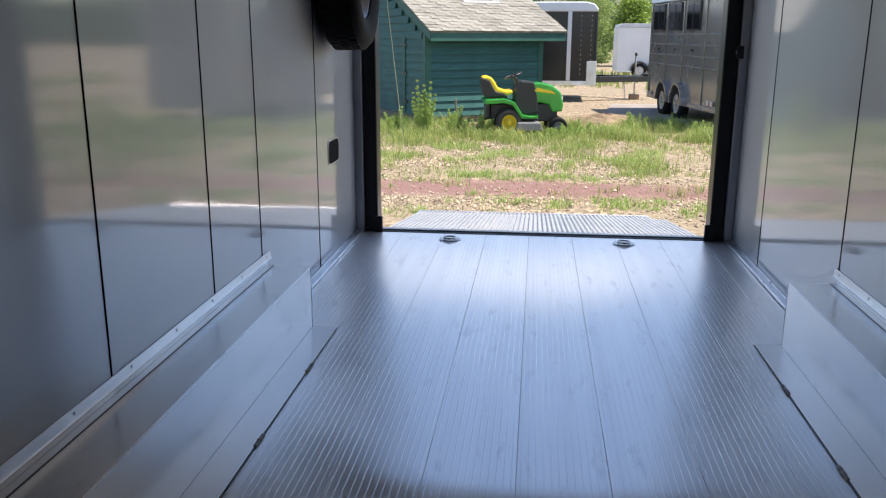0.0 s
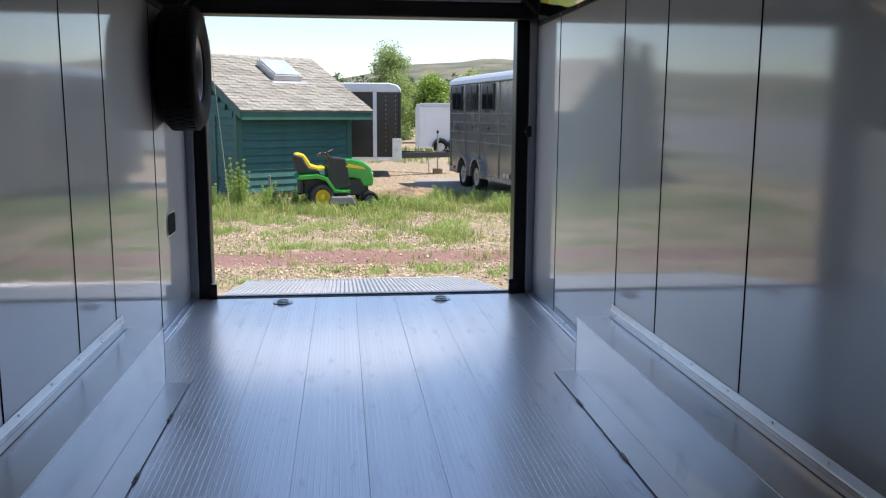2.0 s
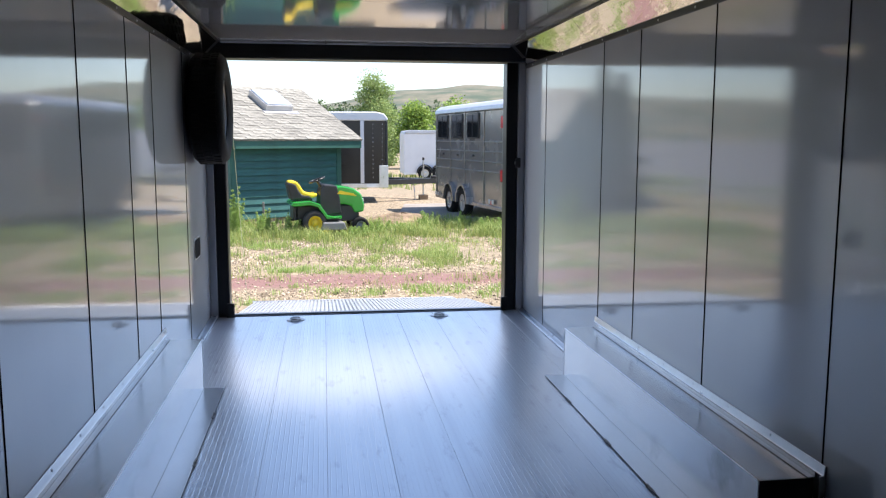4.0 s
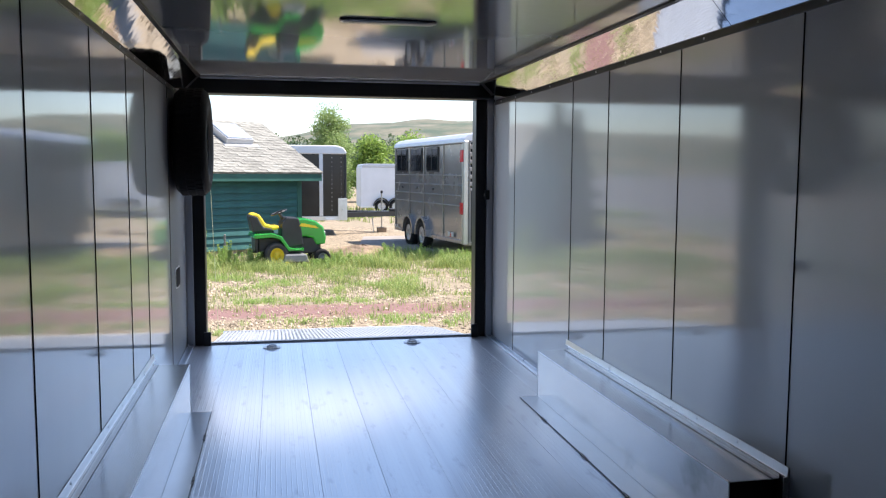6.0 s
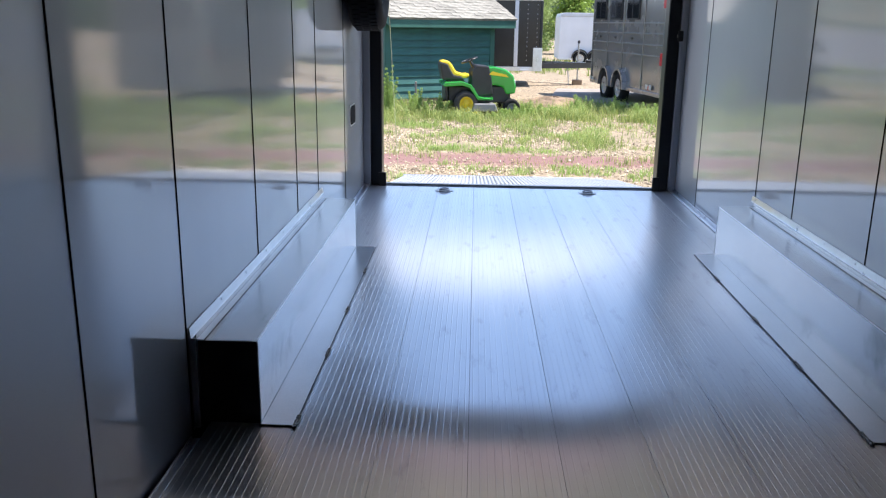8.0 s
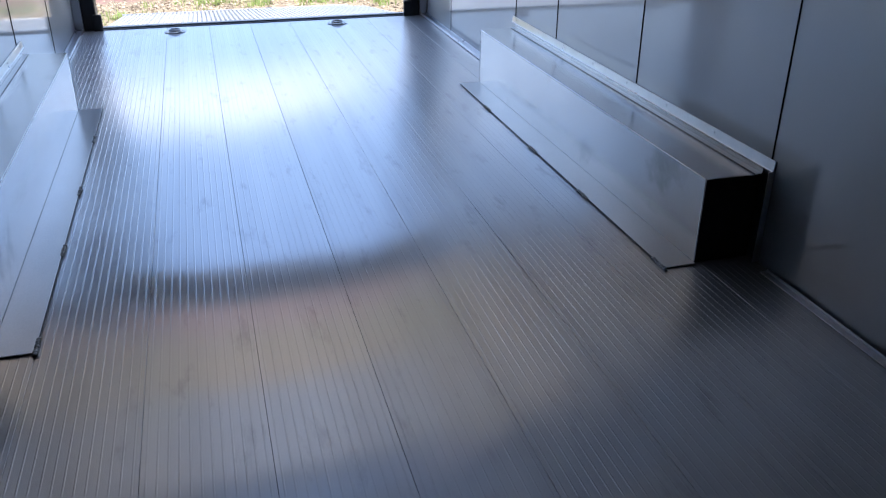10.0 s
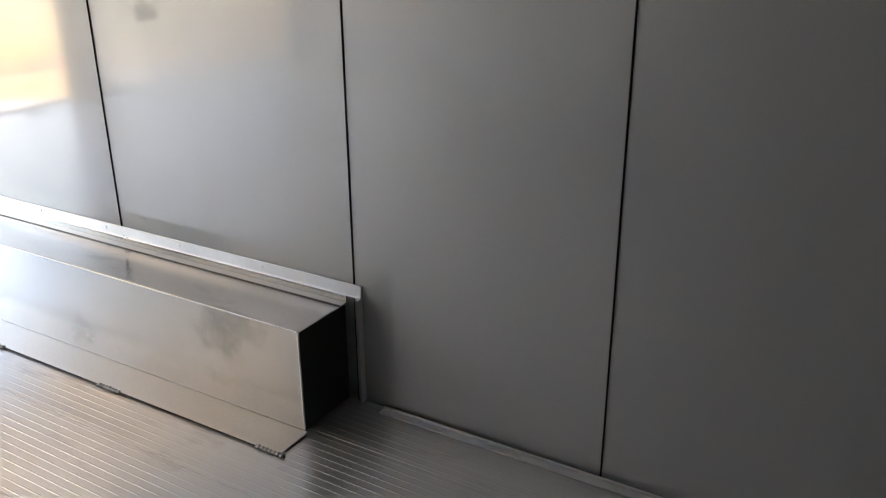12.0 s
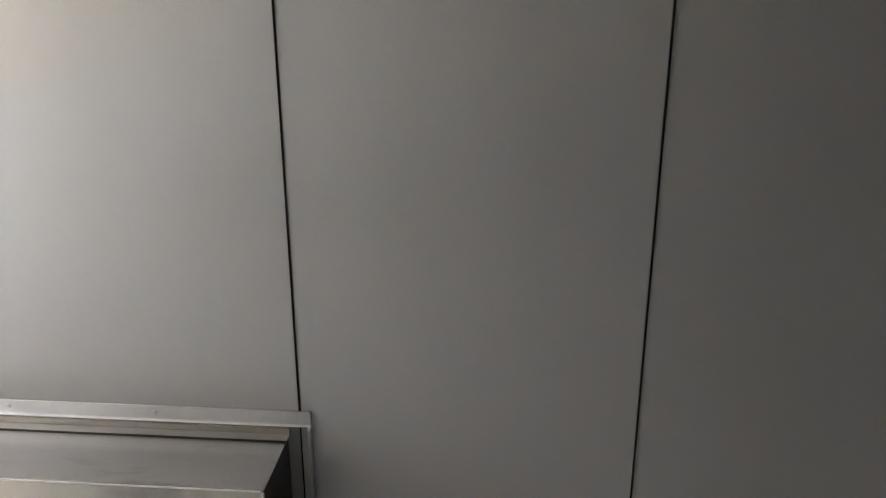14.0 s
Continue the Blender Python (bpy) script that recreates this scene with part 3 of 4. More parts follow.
def blades(name, n, seed, area, keep, h0, h1, width, material, label, per=6):
    vs, fs = [], []
    for x, y, r in rng_points(n // per, seed, *area, keep):
        z = ground_z(x, y)
        hh = r.uniform(h0, h1) * (0.6 + 0.6 * min(1, max(0, (y - 6) / 4)))
        for _ in range(per):
            a, lean = r.uniform(0, 6.283), r.uniform(0.1, 1.0)
            px, py = x + r.gauss(0, 0.05), y + r.gauss(0, 0.05)
            h, w = hh * r.uniform(0.5, 1.1), width * r.uniform(0.6, 1.3)
            dx, dy = math.cos(a), math.sin(a)
            b = len(vs)
            ox, oy = -dy * w / 2, dx * w / 2
            mx, my, mz = px + dx * lean * h * 0.3, py + dy * lean * h * 0.3, z + h * 0.6
            vs += [(px - ox, py - oy, z - 0.01), (px + ox, py + oy, z - 0.01), (mx + ox * 0.7, my + oy * 0.7, mz), (mx - ox * 0.7, my - oy * 0.7, mz), (px + dx * lean * h, py + dy * lean * h, z + h)]
            fs += [(b, b + 1, b + 2, b + 3), (b + 3, b + 2, b + 4)]
    return tagged(new(name, raw(name, vs, fs, material)), label, "grass", kind="stuff")


def clump(x, y, f=0.5, o=0.0):
    return noise.noise(Vector((x * f + o, y * f, 7.0))) * 0.5 + 0.5


def green_keep(x, y):
    k = max(0, clump(x, y, 1.1) - 0.47) * 3.4
    belt = math.exp(-((y - 10.0) / 1.5) ** 2)
    right = 0.8 * math.exp(-((y - 6.2) / 0.9) ** 2) * (1 if x > 0.3 else 0.25)
    return min(1, k * 0.08 + belt * (0.12 + k) + right * (0.05 + k * 0.8)) if not 3.4 < y < 4.7 else 0.12 * k


blades("grass", 62000, 3, (-6, 7, 2.6, 13), green_keep, 0.05, 0.25, 0.0085, M_GRASS, "patchy green grass growing through the gravel")
blades("dry_grass", 9000, 5, (-6, 7, 2.6, 12), lambda x, y: max(0, clump(x, y, 0.6, 9) - 0.35) * 1.5, 0.03, 0.1, 0.007, M_DRY, "dry straw-coloured grass on the gravel")
blades("far_grass", 9000, 6, (-14, 16, 12, 40), lambda x, y: max(0, clump(x, y, 0.3, 4) - 0.5) * 2 if not (-6 < x < 6 and y < 24) else 0, 0.1, 0.35, 0.03, M_GRASS, "grass at the far side of the yard")


def gravel():
    vs, fs = [], []
    for x, y, r in rng_points(52000, 11, -5, 6, 2.2, 10.5, lambda x, y: (0.1 if 3.5 < y < 4.6 else 1) * min(1, max(0.05, clump(x, y, 0.7, 3) * 2 - 0.6))):
        z, b = ground_z(x, y), len(vs)
        s = r.uniform(0.006, 0.017) * (1 + 0.9 * (r.random() < 0.12))
        a = r.uniform(0, 6.28)
        for dx, dy, dz in ((1, 0, 0), (0, 0.8, 0), (-1, 0, 0), (0, -0.8, 0), (0, 0, 0.7), (0, 0, -0.5)):
            vs.append((x + s * (dx * math.cos(a) - dy * math.sin(a)), y + s * (dx * math.sin(a) + dy * math.cos(a)), z + s * 0.3 + s * dz))
        for k in range(4):
            fs += [(b + k, b + (k + 1) % 4, b + 4), (b + (k + 1) % 4, b + k, b + 5)]
    return tagged(new("gravel", raw("gravel", vs, fs, M_STONE)), "loose pale gravel stones scattered over the yard", "gravel", kind="stuff")


gravel()
blades("low_tufts", 14000, 17, (-5, 6, 2.3, 8.5), lambda x, y: max(0, clump(x, y, 1.1, 21) - 0.5) * 2.2 * (0.35 if 3.4 < y < 4.6 else 1), 0.05, 0.15, 0.009, M_WEED, "low green tufts scattered over the gravel", 16)


def leaf_cloud(r, centres, n, size, flat=0.6, slim=0.55):
    vs, fs = [], []
    for _ in range(n):
        c, rad = centres[r.randrange(len(centres))]
        d = Vector((r.gauss(0, 1), r.gauss(0, 1), r.gauss(0, 1))).normalized() * rad * r.uniform(0.35, 1.05)
        p = Vector(c) + Vector((d.x, d.y, d.z * 0.8))
        u = Vector((r.gauss(0, 1), r.gauss(0, 1), r.gauss(0, flat))).normalized()
        v = u.cross(Vector((r.gauss(0, 1), r.gauss(0, 1), r.gauss(0, 1)))).normalized()
        s = size * r.uniform(0.6, 1.3)
        b = len(vs)
        vs += [tuple(p - u * s), tuple(p + v * s * slim), tuple(p + u * s), tuple(p - v * s * slim)]
        fs.append((b, b + 1, b + 2, b + 3))
    return vs, fs


def tree(x, y, z, h, spread, n, leaf, material, seed, label, low=0.25):
    r = random.Random(seed)
    t = thing("tree", pose(x, y, z), label, "tree", "yard trees")
    bm = tube([(0, 0, -0.1), (0.05 * h * r.uniform(-1, 1) * 0.4, 0, h * 0.3), (0.03 * h, 0.02 * h, h * 0.6), (0.02 * h, 0, h * 0.92)], [h * 0.03, h * 0.024, h * 0.014, h * 0.004], 8)
    centres = []
    for k in range(16):
        f = low + (0.95 - low) * k / 15
        a = k * 2.4 + r.uniform(-0.4, 0.4)
        reach = spread * (0.35 + 0.75 * math.sin(math.pi * min(1, (f - low) / (1.02 - low) * 0.85 + 0.12))) * r.uniform(0.55, 1.0)
        c = (math.cos(a) * reach * 0.75, math.sin(a) * reach * 0.75, h * f)
        tube([(0.02 * h, 0, h * (f - 0.12)), (c[0] * 0.5, c[1] * 0.5, h * (f - 0.04)), c], [h * 0.01, h * 0.007, h * 0.002], 5, bm)
        centres.append((c, spread * r.uniform(0.4, 0.65)))
        centres.append(((c[0] * 0.4, c[1] * 0.4, c[2] * 0.96), spread * r.uniform(0.4, 0.6)))
    part("trunk", bm, M_BARK, t, smooth=True)
    vs, fs = leaf_cloud(r, centres, n, leaf)
    ob = new("crown", raw("crown", vs, fs, material))
    ob.parent = t
    return t


def conifer(x, y, z, h, spread, n, seed, label):
    r = random.Random(seed)
    t = thing("conifer", pose(x, y, z), label, "conifer", "dark conifers")
    part("trunk", cyl((0, 0, -0.1), (0, 0, h * 0.97), h * 0.022, h * 0.003, 8), M_BARK, t)
    vs, fs = [], []
    for _ in range(n):
        f = r.random() ** 1.3
        a = r.uniform(0, 6.28)
        rad = spread * (1 - f) * r.uniform(0.4, 1.0) * (0.8 + 0.3 * math.sin(f * 40)) + 0.05
        p = Vector((math.cos(a) * rad, math.sin(a) * rad, h * (0.06 + 0.94 * f) - rad * 0.25))
        u = Vector((math.cos(a), math.sin(a), -0.3)).normalized() * h * 0.035
        v = Vector((-math.sin(a), math.cos(a), r.uniform(-0.4, 0.4))) * h * 0.012
        b = len(vs)
        vs += [tuple(p - u), tuple(p + v), tuple(p + u), tuple(p - v)]
        fs.append((b, b + 1, b + 2, b + 3))
    ob = new("crown", raw("crown", vs, fs, M_CONIFER))
    ob.parent = t
    return t


tree(2.8, 45, -0.5, 5.65, 1.4, 22000, 0.06, M_LEAF, 21, "tall leafy green tree behind the parked trailers", 0.12)
tree(5.4, 46, -0.5, 3.9, 1.3, 9000, 0.09, M_LEAF2, 22, "bright green bushy tree behind the white trailer", 0.1)
tree(8.5, 50, -0.5, 4.2, 1.6, 8000, 0.1, M_LEAF2, 23, "bright green bushy tree behind the white trailer", 0.1)
tree(3.9, 52, -0.5, 4.2, 1.2, 8000, 0.09, M_LEAF, 24, "leafy green tree beside the tall one", 0.05)
conifer(-5.55, 16.5, -0.5, 3.75, 1.1, 5500, 31, "dark pointed conifer beyond the shed")
conifer(-5.6, 18.3, -0.5, 4.1, 1.25, 5500, 32, "taller dark conifer behind the first beyond the shed")
conifer(-5.0, 19.4, -0.5, 2.9, 1.2, 4500, 33, "low broad dark conifer close behind the shed")


def far_woods():
    r = random.Random(41)
    vs, fs = [], []
    for _ in range(1200):
        x, y = r.uniform(-14, 160), r.uniform(95, 190)
        h = r.uniform(5.4, 8.2) * (0.55 + y / 330)
        w = h * r.uniform(0.22, 0.5)
        for _ in range(190):
            f = r.random()
            a = r.uniform(0, 6.28)
            rad = w * math.sqrt(max(0.02, 1 - f)) * r.uniform(0.3, 1)
            p = Vector((x + math.cos(a) * rad, y + math.sin(a) * rad, -0.5 + h * f))
            s = h * 0.028
            u = Vector((r.gauss(0, 1), r.gauss(0, 1), r.gauss(0, 1))).normalized() * s
            v = Vector((r.gauss(0, 1), r.gauss(0, 1), r.gauss(0, 1))).normalized() * s
            b = len(vs)
            vs += [tuple(p - u), tuple(p + v), tuple(p + u), tuple(p - v)]
            fs.append((b, b + 1, b + 2, b + 3))
    return tagged(new("far_woods", raw("far_woods", vs, fs, leafy("far_leaves", (0.05, 0.09, 0.042), (0.13, 0.19, 0.08)))), "distant belt of dark green trees", "trees", kind="stuff")


far_woods()


def hill():
    vs, fs = [], []
    nx, ny = 150, 18
    for j in range(ny):
        for i in range(nx):
            x, v = -900 + 1900 * i / (nx - 1), j / (ny - 1)
            ridge = 28 + 22 * math.exp(-((x + 380) / 240) ** 2) + 34 * math.exp(-((x - 170) / 150) ** 2) + 12 * math.exp(-((x - 480) / 160) ** 2) + 7 * noise.noise(Vector((x * 0.009, 0, 3)))
            vs.append((x, 560 + 420 * v, -1 + ridge * math.sin(v * math.pi / 2) + 3 * noise.noise(Vector((x * 0.02, v * 6, 1)))))
    for j in range(ny - 1):
        for i in range(nx - 1):
            fs.append((j * nx + i, j * nx + i + 1, (j + 1) * nx + i + 1, (j + 1) * nx + i))
    m = mat("hill_scrub", (0.135, 0.122, 0.085), 0.95, 0, 0.35, 0.03, 0.25, 0.0, other=(0.05, 0.075, 0.046))
    return tagged(new("backdrop", raw("backdrop", vs, fs, m, True)), "dry green and tan hills on the horizon", "hill", kind="structure")


hill()


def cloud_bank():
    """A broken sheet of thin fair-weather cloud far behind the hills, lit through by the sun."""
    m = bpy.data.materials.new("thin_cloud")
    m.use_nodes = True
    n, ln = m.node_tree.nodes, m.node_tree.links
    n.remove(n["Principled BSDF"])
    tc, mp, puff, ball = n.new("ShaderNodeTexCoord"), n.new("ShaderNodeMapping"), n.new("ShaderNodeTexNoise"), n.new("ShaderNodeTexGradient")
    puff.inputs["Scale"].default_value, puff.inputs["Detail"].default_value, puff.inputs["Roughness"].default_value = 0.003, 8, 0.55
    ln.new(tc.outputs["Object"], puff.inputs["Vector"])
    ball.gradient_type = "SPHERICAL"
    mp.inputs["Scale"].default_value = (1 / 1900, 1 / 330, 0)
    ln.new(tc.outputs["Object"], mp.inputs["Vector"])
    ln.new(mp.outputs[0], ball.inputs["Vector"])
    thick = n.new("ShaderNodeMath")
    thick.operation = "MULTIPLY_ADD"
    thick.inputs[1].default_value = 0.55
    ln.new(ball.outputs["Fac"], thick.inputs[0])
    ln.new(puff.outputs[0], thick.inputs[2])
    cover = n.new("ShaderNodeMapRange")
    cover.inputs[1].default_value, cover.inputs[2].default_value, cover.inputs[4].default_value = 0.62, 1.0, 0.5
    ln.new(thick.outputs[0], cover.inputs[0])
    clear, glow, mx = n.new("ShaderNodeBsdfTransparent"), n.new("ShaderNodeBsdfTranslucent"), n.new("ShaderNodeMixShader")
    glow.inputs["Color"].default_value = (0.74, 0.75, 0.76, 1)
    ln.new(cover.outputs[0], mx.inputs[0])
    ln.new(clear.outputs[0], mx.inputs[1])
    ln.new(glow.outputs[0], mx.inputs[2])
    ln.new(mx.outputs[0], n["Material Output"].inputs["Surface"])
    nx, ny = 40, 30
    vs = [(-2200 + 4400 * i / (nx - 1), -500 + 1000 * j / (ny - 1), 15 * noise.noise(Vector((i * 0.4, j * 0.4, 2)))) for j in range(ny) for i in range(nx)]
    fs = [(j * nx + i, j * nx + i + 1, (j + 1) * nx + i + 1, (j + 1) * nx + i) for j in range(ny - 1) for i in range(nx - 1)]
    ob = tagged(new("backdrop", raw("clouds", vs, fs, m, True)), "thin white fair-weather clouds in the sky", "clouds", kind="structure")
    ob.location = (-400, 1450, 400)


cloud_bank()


# ---- shed ----
SHED = pose(-2.318, 11.891, -0.48, 0, 0, 32.94)
L, DEEP, EAVE, RIDGE, MID = 2.767, 4.7, 1.823, 3.07, 2.35
shed = thing("shed", SHED, "small teal clapboard shed with a shingled roof and a skylight", "shed")
part("wall_core", prism([(0, 0.1), (0, EAVE + 0.05), (MID, RIDGE - 0.12), (DEEP, EAVE + 0.05), (DEEP, 0.1)], "x", 0.02, L - 0.02), M_SIDING2, shed)
BOARD = mesh_of(prism([(-0.04, 0.0), (-0.012, 0.158), (0.0, 0.158), (0.0, 0.0)], "x", 0.09, L - 0.09), "board", M_SIDING)
for k in range(10):
    ob = new("board", BOARD)
    ob.parent = shed
    ob.location = (0, -0.002, 0.12 + k * 0.158)
for x0, x1 in ((-0.03, 0.09), (L - 0.09, L + 0.03)):
    part("corner_board", box(x0, x1, -0.046, -0.003, 0.1, EAVE - 0.03, 0.004), M_SIDING2, shed)
slope = math.atan2(RIDGE - EAVE, MID + 0.3)
for k in range(19):
    z0 = 0.12 + k * 0.158
    reach = DEEP if z0 + 0.158 < EAVE else max(0, DEEP - 2 * (z0 + 0.158 - EAVE) / math.tan(slope))
    if reach < 0.4:
        break
    y0 = (DEEP - reach) / 2
    for a, b in ((y0 + (0.1 if y0 < 0.05 else 0.12), min(1.0, y0 + reach)), (1.06, y0 + reach - 0.1)) if z0 < 1.7 else ((y0 + 0.1, y0 + reach - 0.1),):
        if b - a > 0.1:
            part("board", prism([(-0.04, z0), (-0.012, z0 + 0.158), (0.0, z0 + 0.158), (0.0, z0)], "y", a, b), M_SIDING, shed)
part("corner_board", box(-0.046, -0.003, -0.03, 0.09, 0.1, EAVE - 0.02, 0.004), M_SIDING2, shed)
door_s = part("shed_door", box(-0.05, -0.03, 0.98, 1.08, 0.12, 1.75, 0.004), M_SIDING2, shed, "dark jamb of the boarded shed door")
for z in (0.35, 0.95, 1.55):
    part("hinge", box(-0.062, -0.051, 0.9, 1.12, z, z + 0.05, 0.003), M_BLACK, door_s)
part("fascia", box(-0.06, L + 0.42, -0.32, -0.29, EAVE - 0.17, EAVE + 0.005, 0.004), M_SIDING2, shed)
part("soffit", box(-0.04, L + 0.4, -0.29, 0.0, EAVE - 0.06, EAVE - 0.03), M_SIDING2, shed)
for x0, x1 in ((-0.075, -0.045), (L + 0.405, L + 0.435)):
    part("rake_board", prism([(-0.3, EAVE - 0.15), (-0.3, EAVE + 0.01), (MID, RIDGE + 0.01), (MID, RIDGE - 0.16)], "x", x0, x1), M_SIDING2, shed)
roof_s = part("roof", prism([(-0.33, EAVE - 0.005), (-0.33, EAVE + 0.025), (MID, RIDGE + 0.035), (DEEP + 0.33, EAVE + 0.025), (DEEP + 0.33, EAVE - 0.005), (MID, RIDGE)], "x", -0.07, L + 0.43), M_SHINGLE, shed)
TAB = mesh_of(box(0.003, 0.297, 0.0, 0.155, 0.0, 0.012, 0.002), "shingle", M_SHINGLE)
rs = random.Random(8)
for j in range(21):
    x = -0.09 - (j % 2) * 0.15
    while x < L + 0.4:
        w = min(1.0, (L + 0.445 - x) / 0.3)
        if x >= -0.1 and w > 0.3:
            ob = new("shingle", TAB)
            ob.parent = roof_s
            d = -0.01 + j * 0.14
            ob.matrix_local = Matrix.Translation((x, -0.345 + d * math.cos(slope), EAVE + 0.03 + d * math.sin(slope))) @ Matrix.Rotation(slope - 0.05, 4, "X") @ Matrix.Diagonal((w, 1, rs.uniform(0.8, 1.6), 1))
        elif x < -0.1:
            ob = new("shingle", TAB)
            ob.parent = roof_s
            d = -0.01 + j * 0.14
            ob.matrix_local = Matrix.Translation((-0.09, -0.345 + d * math.cos(slope), EAVE + 0.03 + d * math.sin(slope))) @ Matrix.Rotation(slope - 0.05, 4, "X") @ Matrix.Diagonal((0.5, 1, rs.uniform(0.8, 1.6), 1))
        x += 0.3
part("ridge_cap", prism([(MID - 0.14, RIDGE - 0.01), (MID, RIDGE + 0.07), (MID + 0.14, RIDGE - 0.01), (MID, RIDGE + 0.045)], "x", -0.08, L + 0.44), M_SHINGLE, shed)
SK = Matrix.Translation((1.42, -0.33 + 1.5 * math.cos(slope), EAVE + 0.05 + 1.5 * math.sin(slope))) @ Matrix.Rotation(slope, 4, "X")
bm = bmesh.new()
for a in ((0, 0.72, 0, 0.06), (0, 0.72, 0.84, 0.9), (0, 0.06, 0.06, 0.84), (0.66, 0.72, 0.06, 0.84)):
    box(*a, -0.02, 0.14, 0.006, bm)
skylight = part("skylight", bm, M_ALU_FRAME, shed, "raised metal skylight curb")
skylight.matrix_local = SK
dome = part("dome", box(0.03, 0.69, 0.03, 0.87, 0.142, 0.17, 0.012), M_DOME, skylight, "pale reflecting skylight pane")
flash = part("flashing", box(-0.08, 0.85, -0.14, -0.002, -0.012, 0.012, 0.003), M_ALU_FRAME, skylight)
part("footing", box(0.05, L - 0.05, 0.06, DEEP - 0.05, -0.1, 0.1), M_CONC, shed)

# ---- wheels shared by the vehicles ----
def road_wheel(parent, at, r, w, rim_mat, axis="y", face=-1):
    bm = lathe([(r * 0.58, -w / 2 * 0.85), (r * 0.8, -w / 2), (r * 0.95, -w / 2 * 0.85), (r, -w / 2 * 0.5), (r, w / 2 * 0.5), (r * 0.95, w / 2 * 0.85), (r * 0.8, w / 2), (r * 0.58, w / 2 * 0.85)], axis, 32, caps=False)
    ty = part("tyre", bm, M_TYRE if rim_mat is M_YELLOW else M_RUBBER, parent, smooth=True)
    ty.location = at
    rim = part("rim", lathe([(r * 0.6, face * -w * 0.4), (r * 0.6, face * w * 0.42), (r * 0.54, face * w * 0.44), (r * 0.5, face * w * 0.25), (r * 0.3, face * w * 0.12), (r * 0.26, face * w * 0.3), (0.0001, face * w * 0.32)], axis, 24, caps=False), rim_mat, ty, smooth=True)
    if rim_mat is M_RIM:
        for k in range(8):
            bm = box(-r * 0.07, r * 0.07, face * w * 0.14, face * w * 0.38, r * 0.24, r * 0.54, 0.004)
            bmesh.ops.transform(bm, matrix=Matrix.Rotation(2 * math.pi * k / 8, 4, "Y"), verts=bm.verts)
            part("spoke", bm, M_RIM, ty)
    return ty


# ---- riding mower ----
MOW = pose(-0.60, 10.25, -0.505, 0, 0, 8) @ Matrix.Diagonal((0.93, 1, 1.02, 1))
mower = thing("riding_mower", MOW, "green riding mower with a yellow seat standing in the grass", "riding mower")
for y in (-0.36, 0.36):
    road_wheel(mower, (0, y, 0.25), 0.25, 0.22, M_YELLOW, face=-1 if y < 0 else 1)
    road_wheel(mower, (0.98, y * 0.95, 0.17), 0.18, 0.16, M_DECK, face=-1 if y < 0 else 1)
part("hood", prism([(0.36, 0.56), (0.40, 0.93), (0.62, 0.95), (0.86, 0.90), (1.03, 0.78), (1.09, 0.58), (1.07, 0.44), (0.88, 0.42), (0.80, 0.56), (0.62, 0.60), (0.52, 0.56)], "y", -0.25, 0.25, 0.03), M_GREEN, mower)
for y in (-0.262, 0.262):
    part("hood_stripe", prism([(0.50, 0.80), (0.56, 0.86), (0.86, 0.80), (0.92, 0.75)], "y", y - 0.006, y + 0.006), M_YELLOW, mower, "yellow stripe")
    part("headlight", box(1.02, 1.075, y * 0.6 - 0.07, y * 0.6 + 0.07, 0.62, 0.70, 0.01), M_LENS, mower)
part("engine", box(0.60, 0.98, -0.2, 0.2, 0.3, 0.6, 0.02), M_PLASTIC, mower)
part("dash", prism([(0.12, 0.48), (0.14, 0.86), (0.22, 0.98), (0.50, 0.955), (0.56, 0.72), (0.60, 0.42), (0.30, 0.38)], "y", -0.262, 0.262, 0.025), M_PLASTIC, mower)
part("steering_column", cyl((0.22, 0, 0.9), (0.12, 0, 1.05), 0.035), M_PLASTIC, mower)
q = Vector((-0.05, 0, 0.15)).to_track_quat("Z", "Y")
c = Vector((0.11, 0, 1.06))
steer = part("steering_wheel", tube([c + q @ Vector((0.17 * math.cos(a), 0.17 * math.sin(a), 0)) for a in np.linspace(0, 2 * math.pi, 25)], 0.016), M_PLASTIC, mower, smooth=True)
for k in range(3):
    a = k * 2.094
    part("spoke", tube([c - q @ Vector((0, 0, 0.02)), c + q @ Vector((0.16 * math.cos(a), 0.16 * math.sin(a), 0))], 0.011, 6), M_PLASTIC, steer)
part("fender", prism([(-0.50, 0.60), (-0.46, 0.66), (-0.10, 0.68), (0.10, 0.62), (0.26, 0.40), (0.50, 0.35), (0.56, 0.39), (0.56, 0.33), (0.24, 0.33), (0.06, 0.56), (-0.10, 0.60), (-0.44, 0.58)], "y", -0.47, 0.47, 0.012), M_GREEN, mower)
part("foot_rest", box(0.24, 0.56, -0.46, 0.46, 0.34, 0.37, 0.01), M_GREEN, mower)
part("frame", box(-0.36, 0.95, -0.22, 0.22, 0.26, 0.58, 0.02), M_PLASTIC, mower)
part("rear_plate", box(-0.44, -0.36, -0.3, 0.3, 0.3, 0.6, 0.02), M_PLASTIC, mower)
seat = part("seat", prism([(-0.40, 0.70), (-0.36, 0.72), (0.04, 0.73), (0.09, 0.77), (0.07, 0.82), (-0.02, 0.80), (-0.20, 0.85), (-0.28, 0.97), (-0.34, 1.04), (-0.44, 1.06), (-0.52, 1.04), (-0.50, 0.85)], "y", -0.24, 0.24, 0.03), M_YELLOW, mower, "yellow vinyl seat")
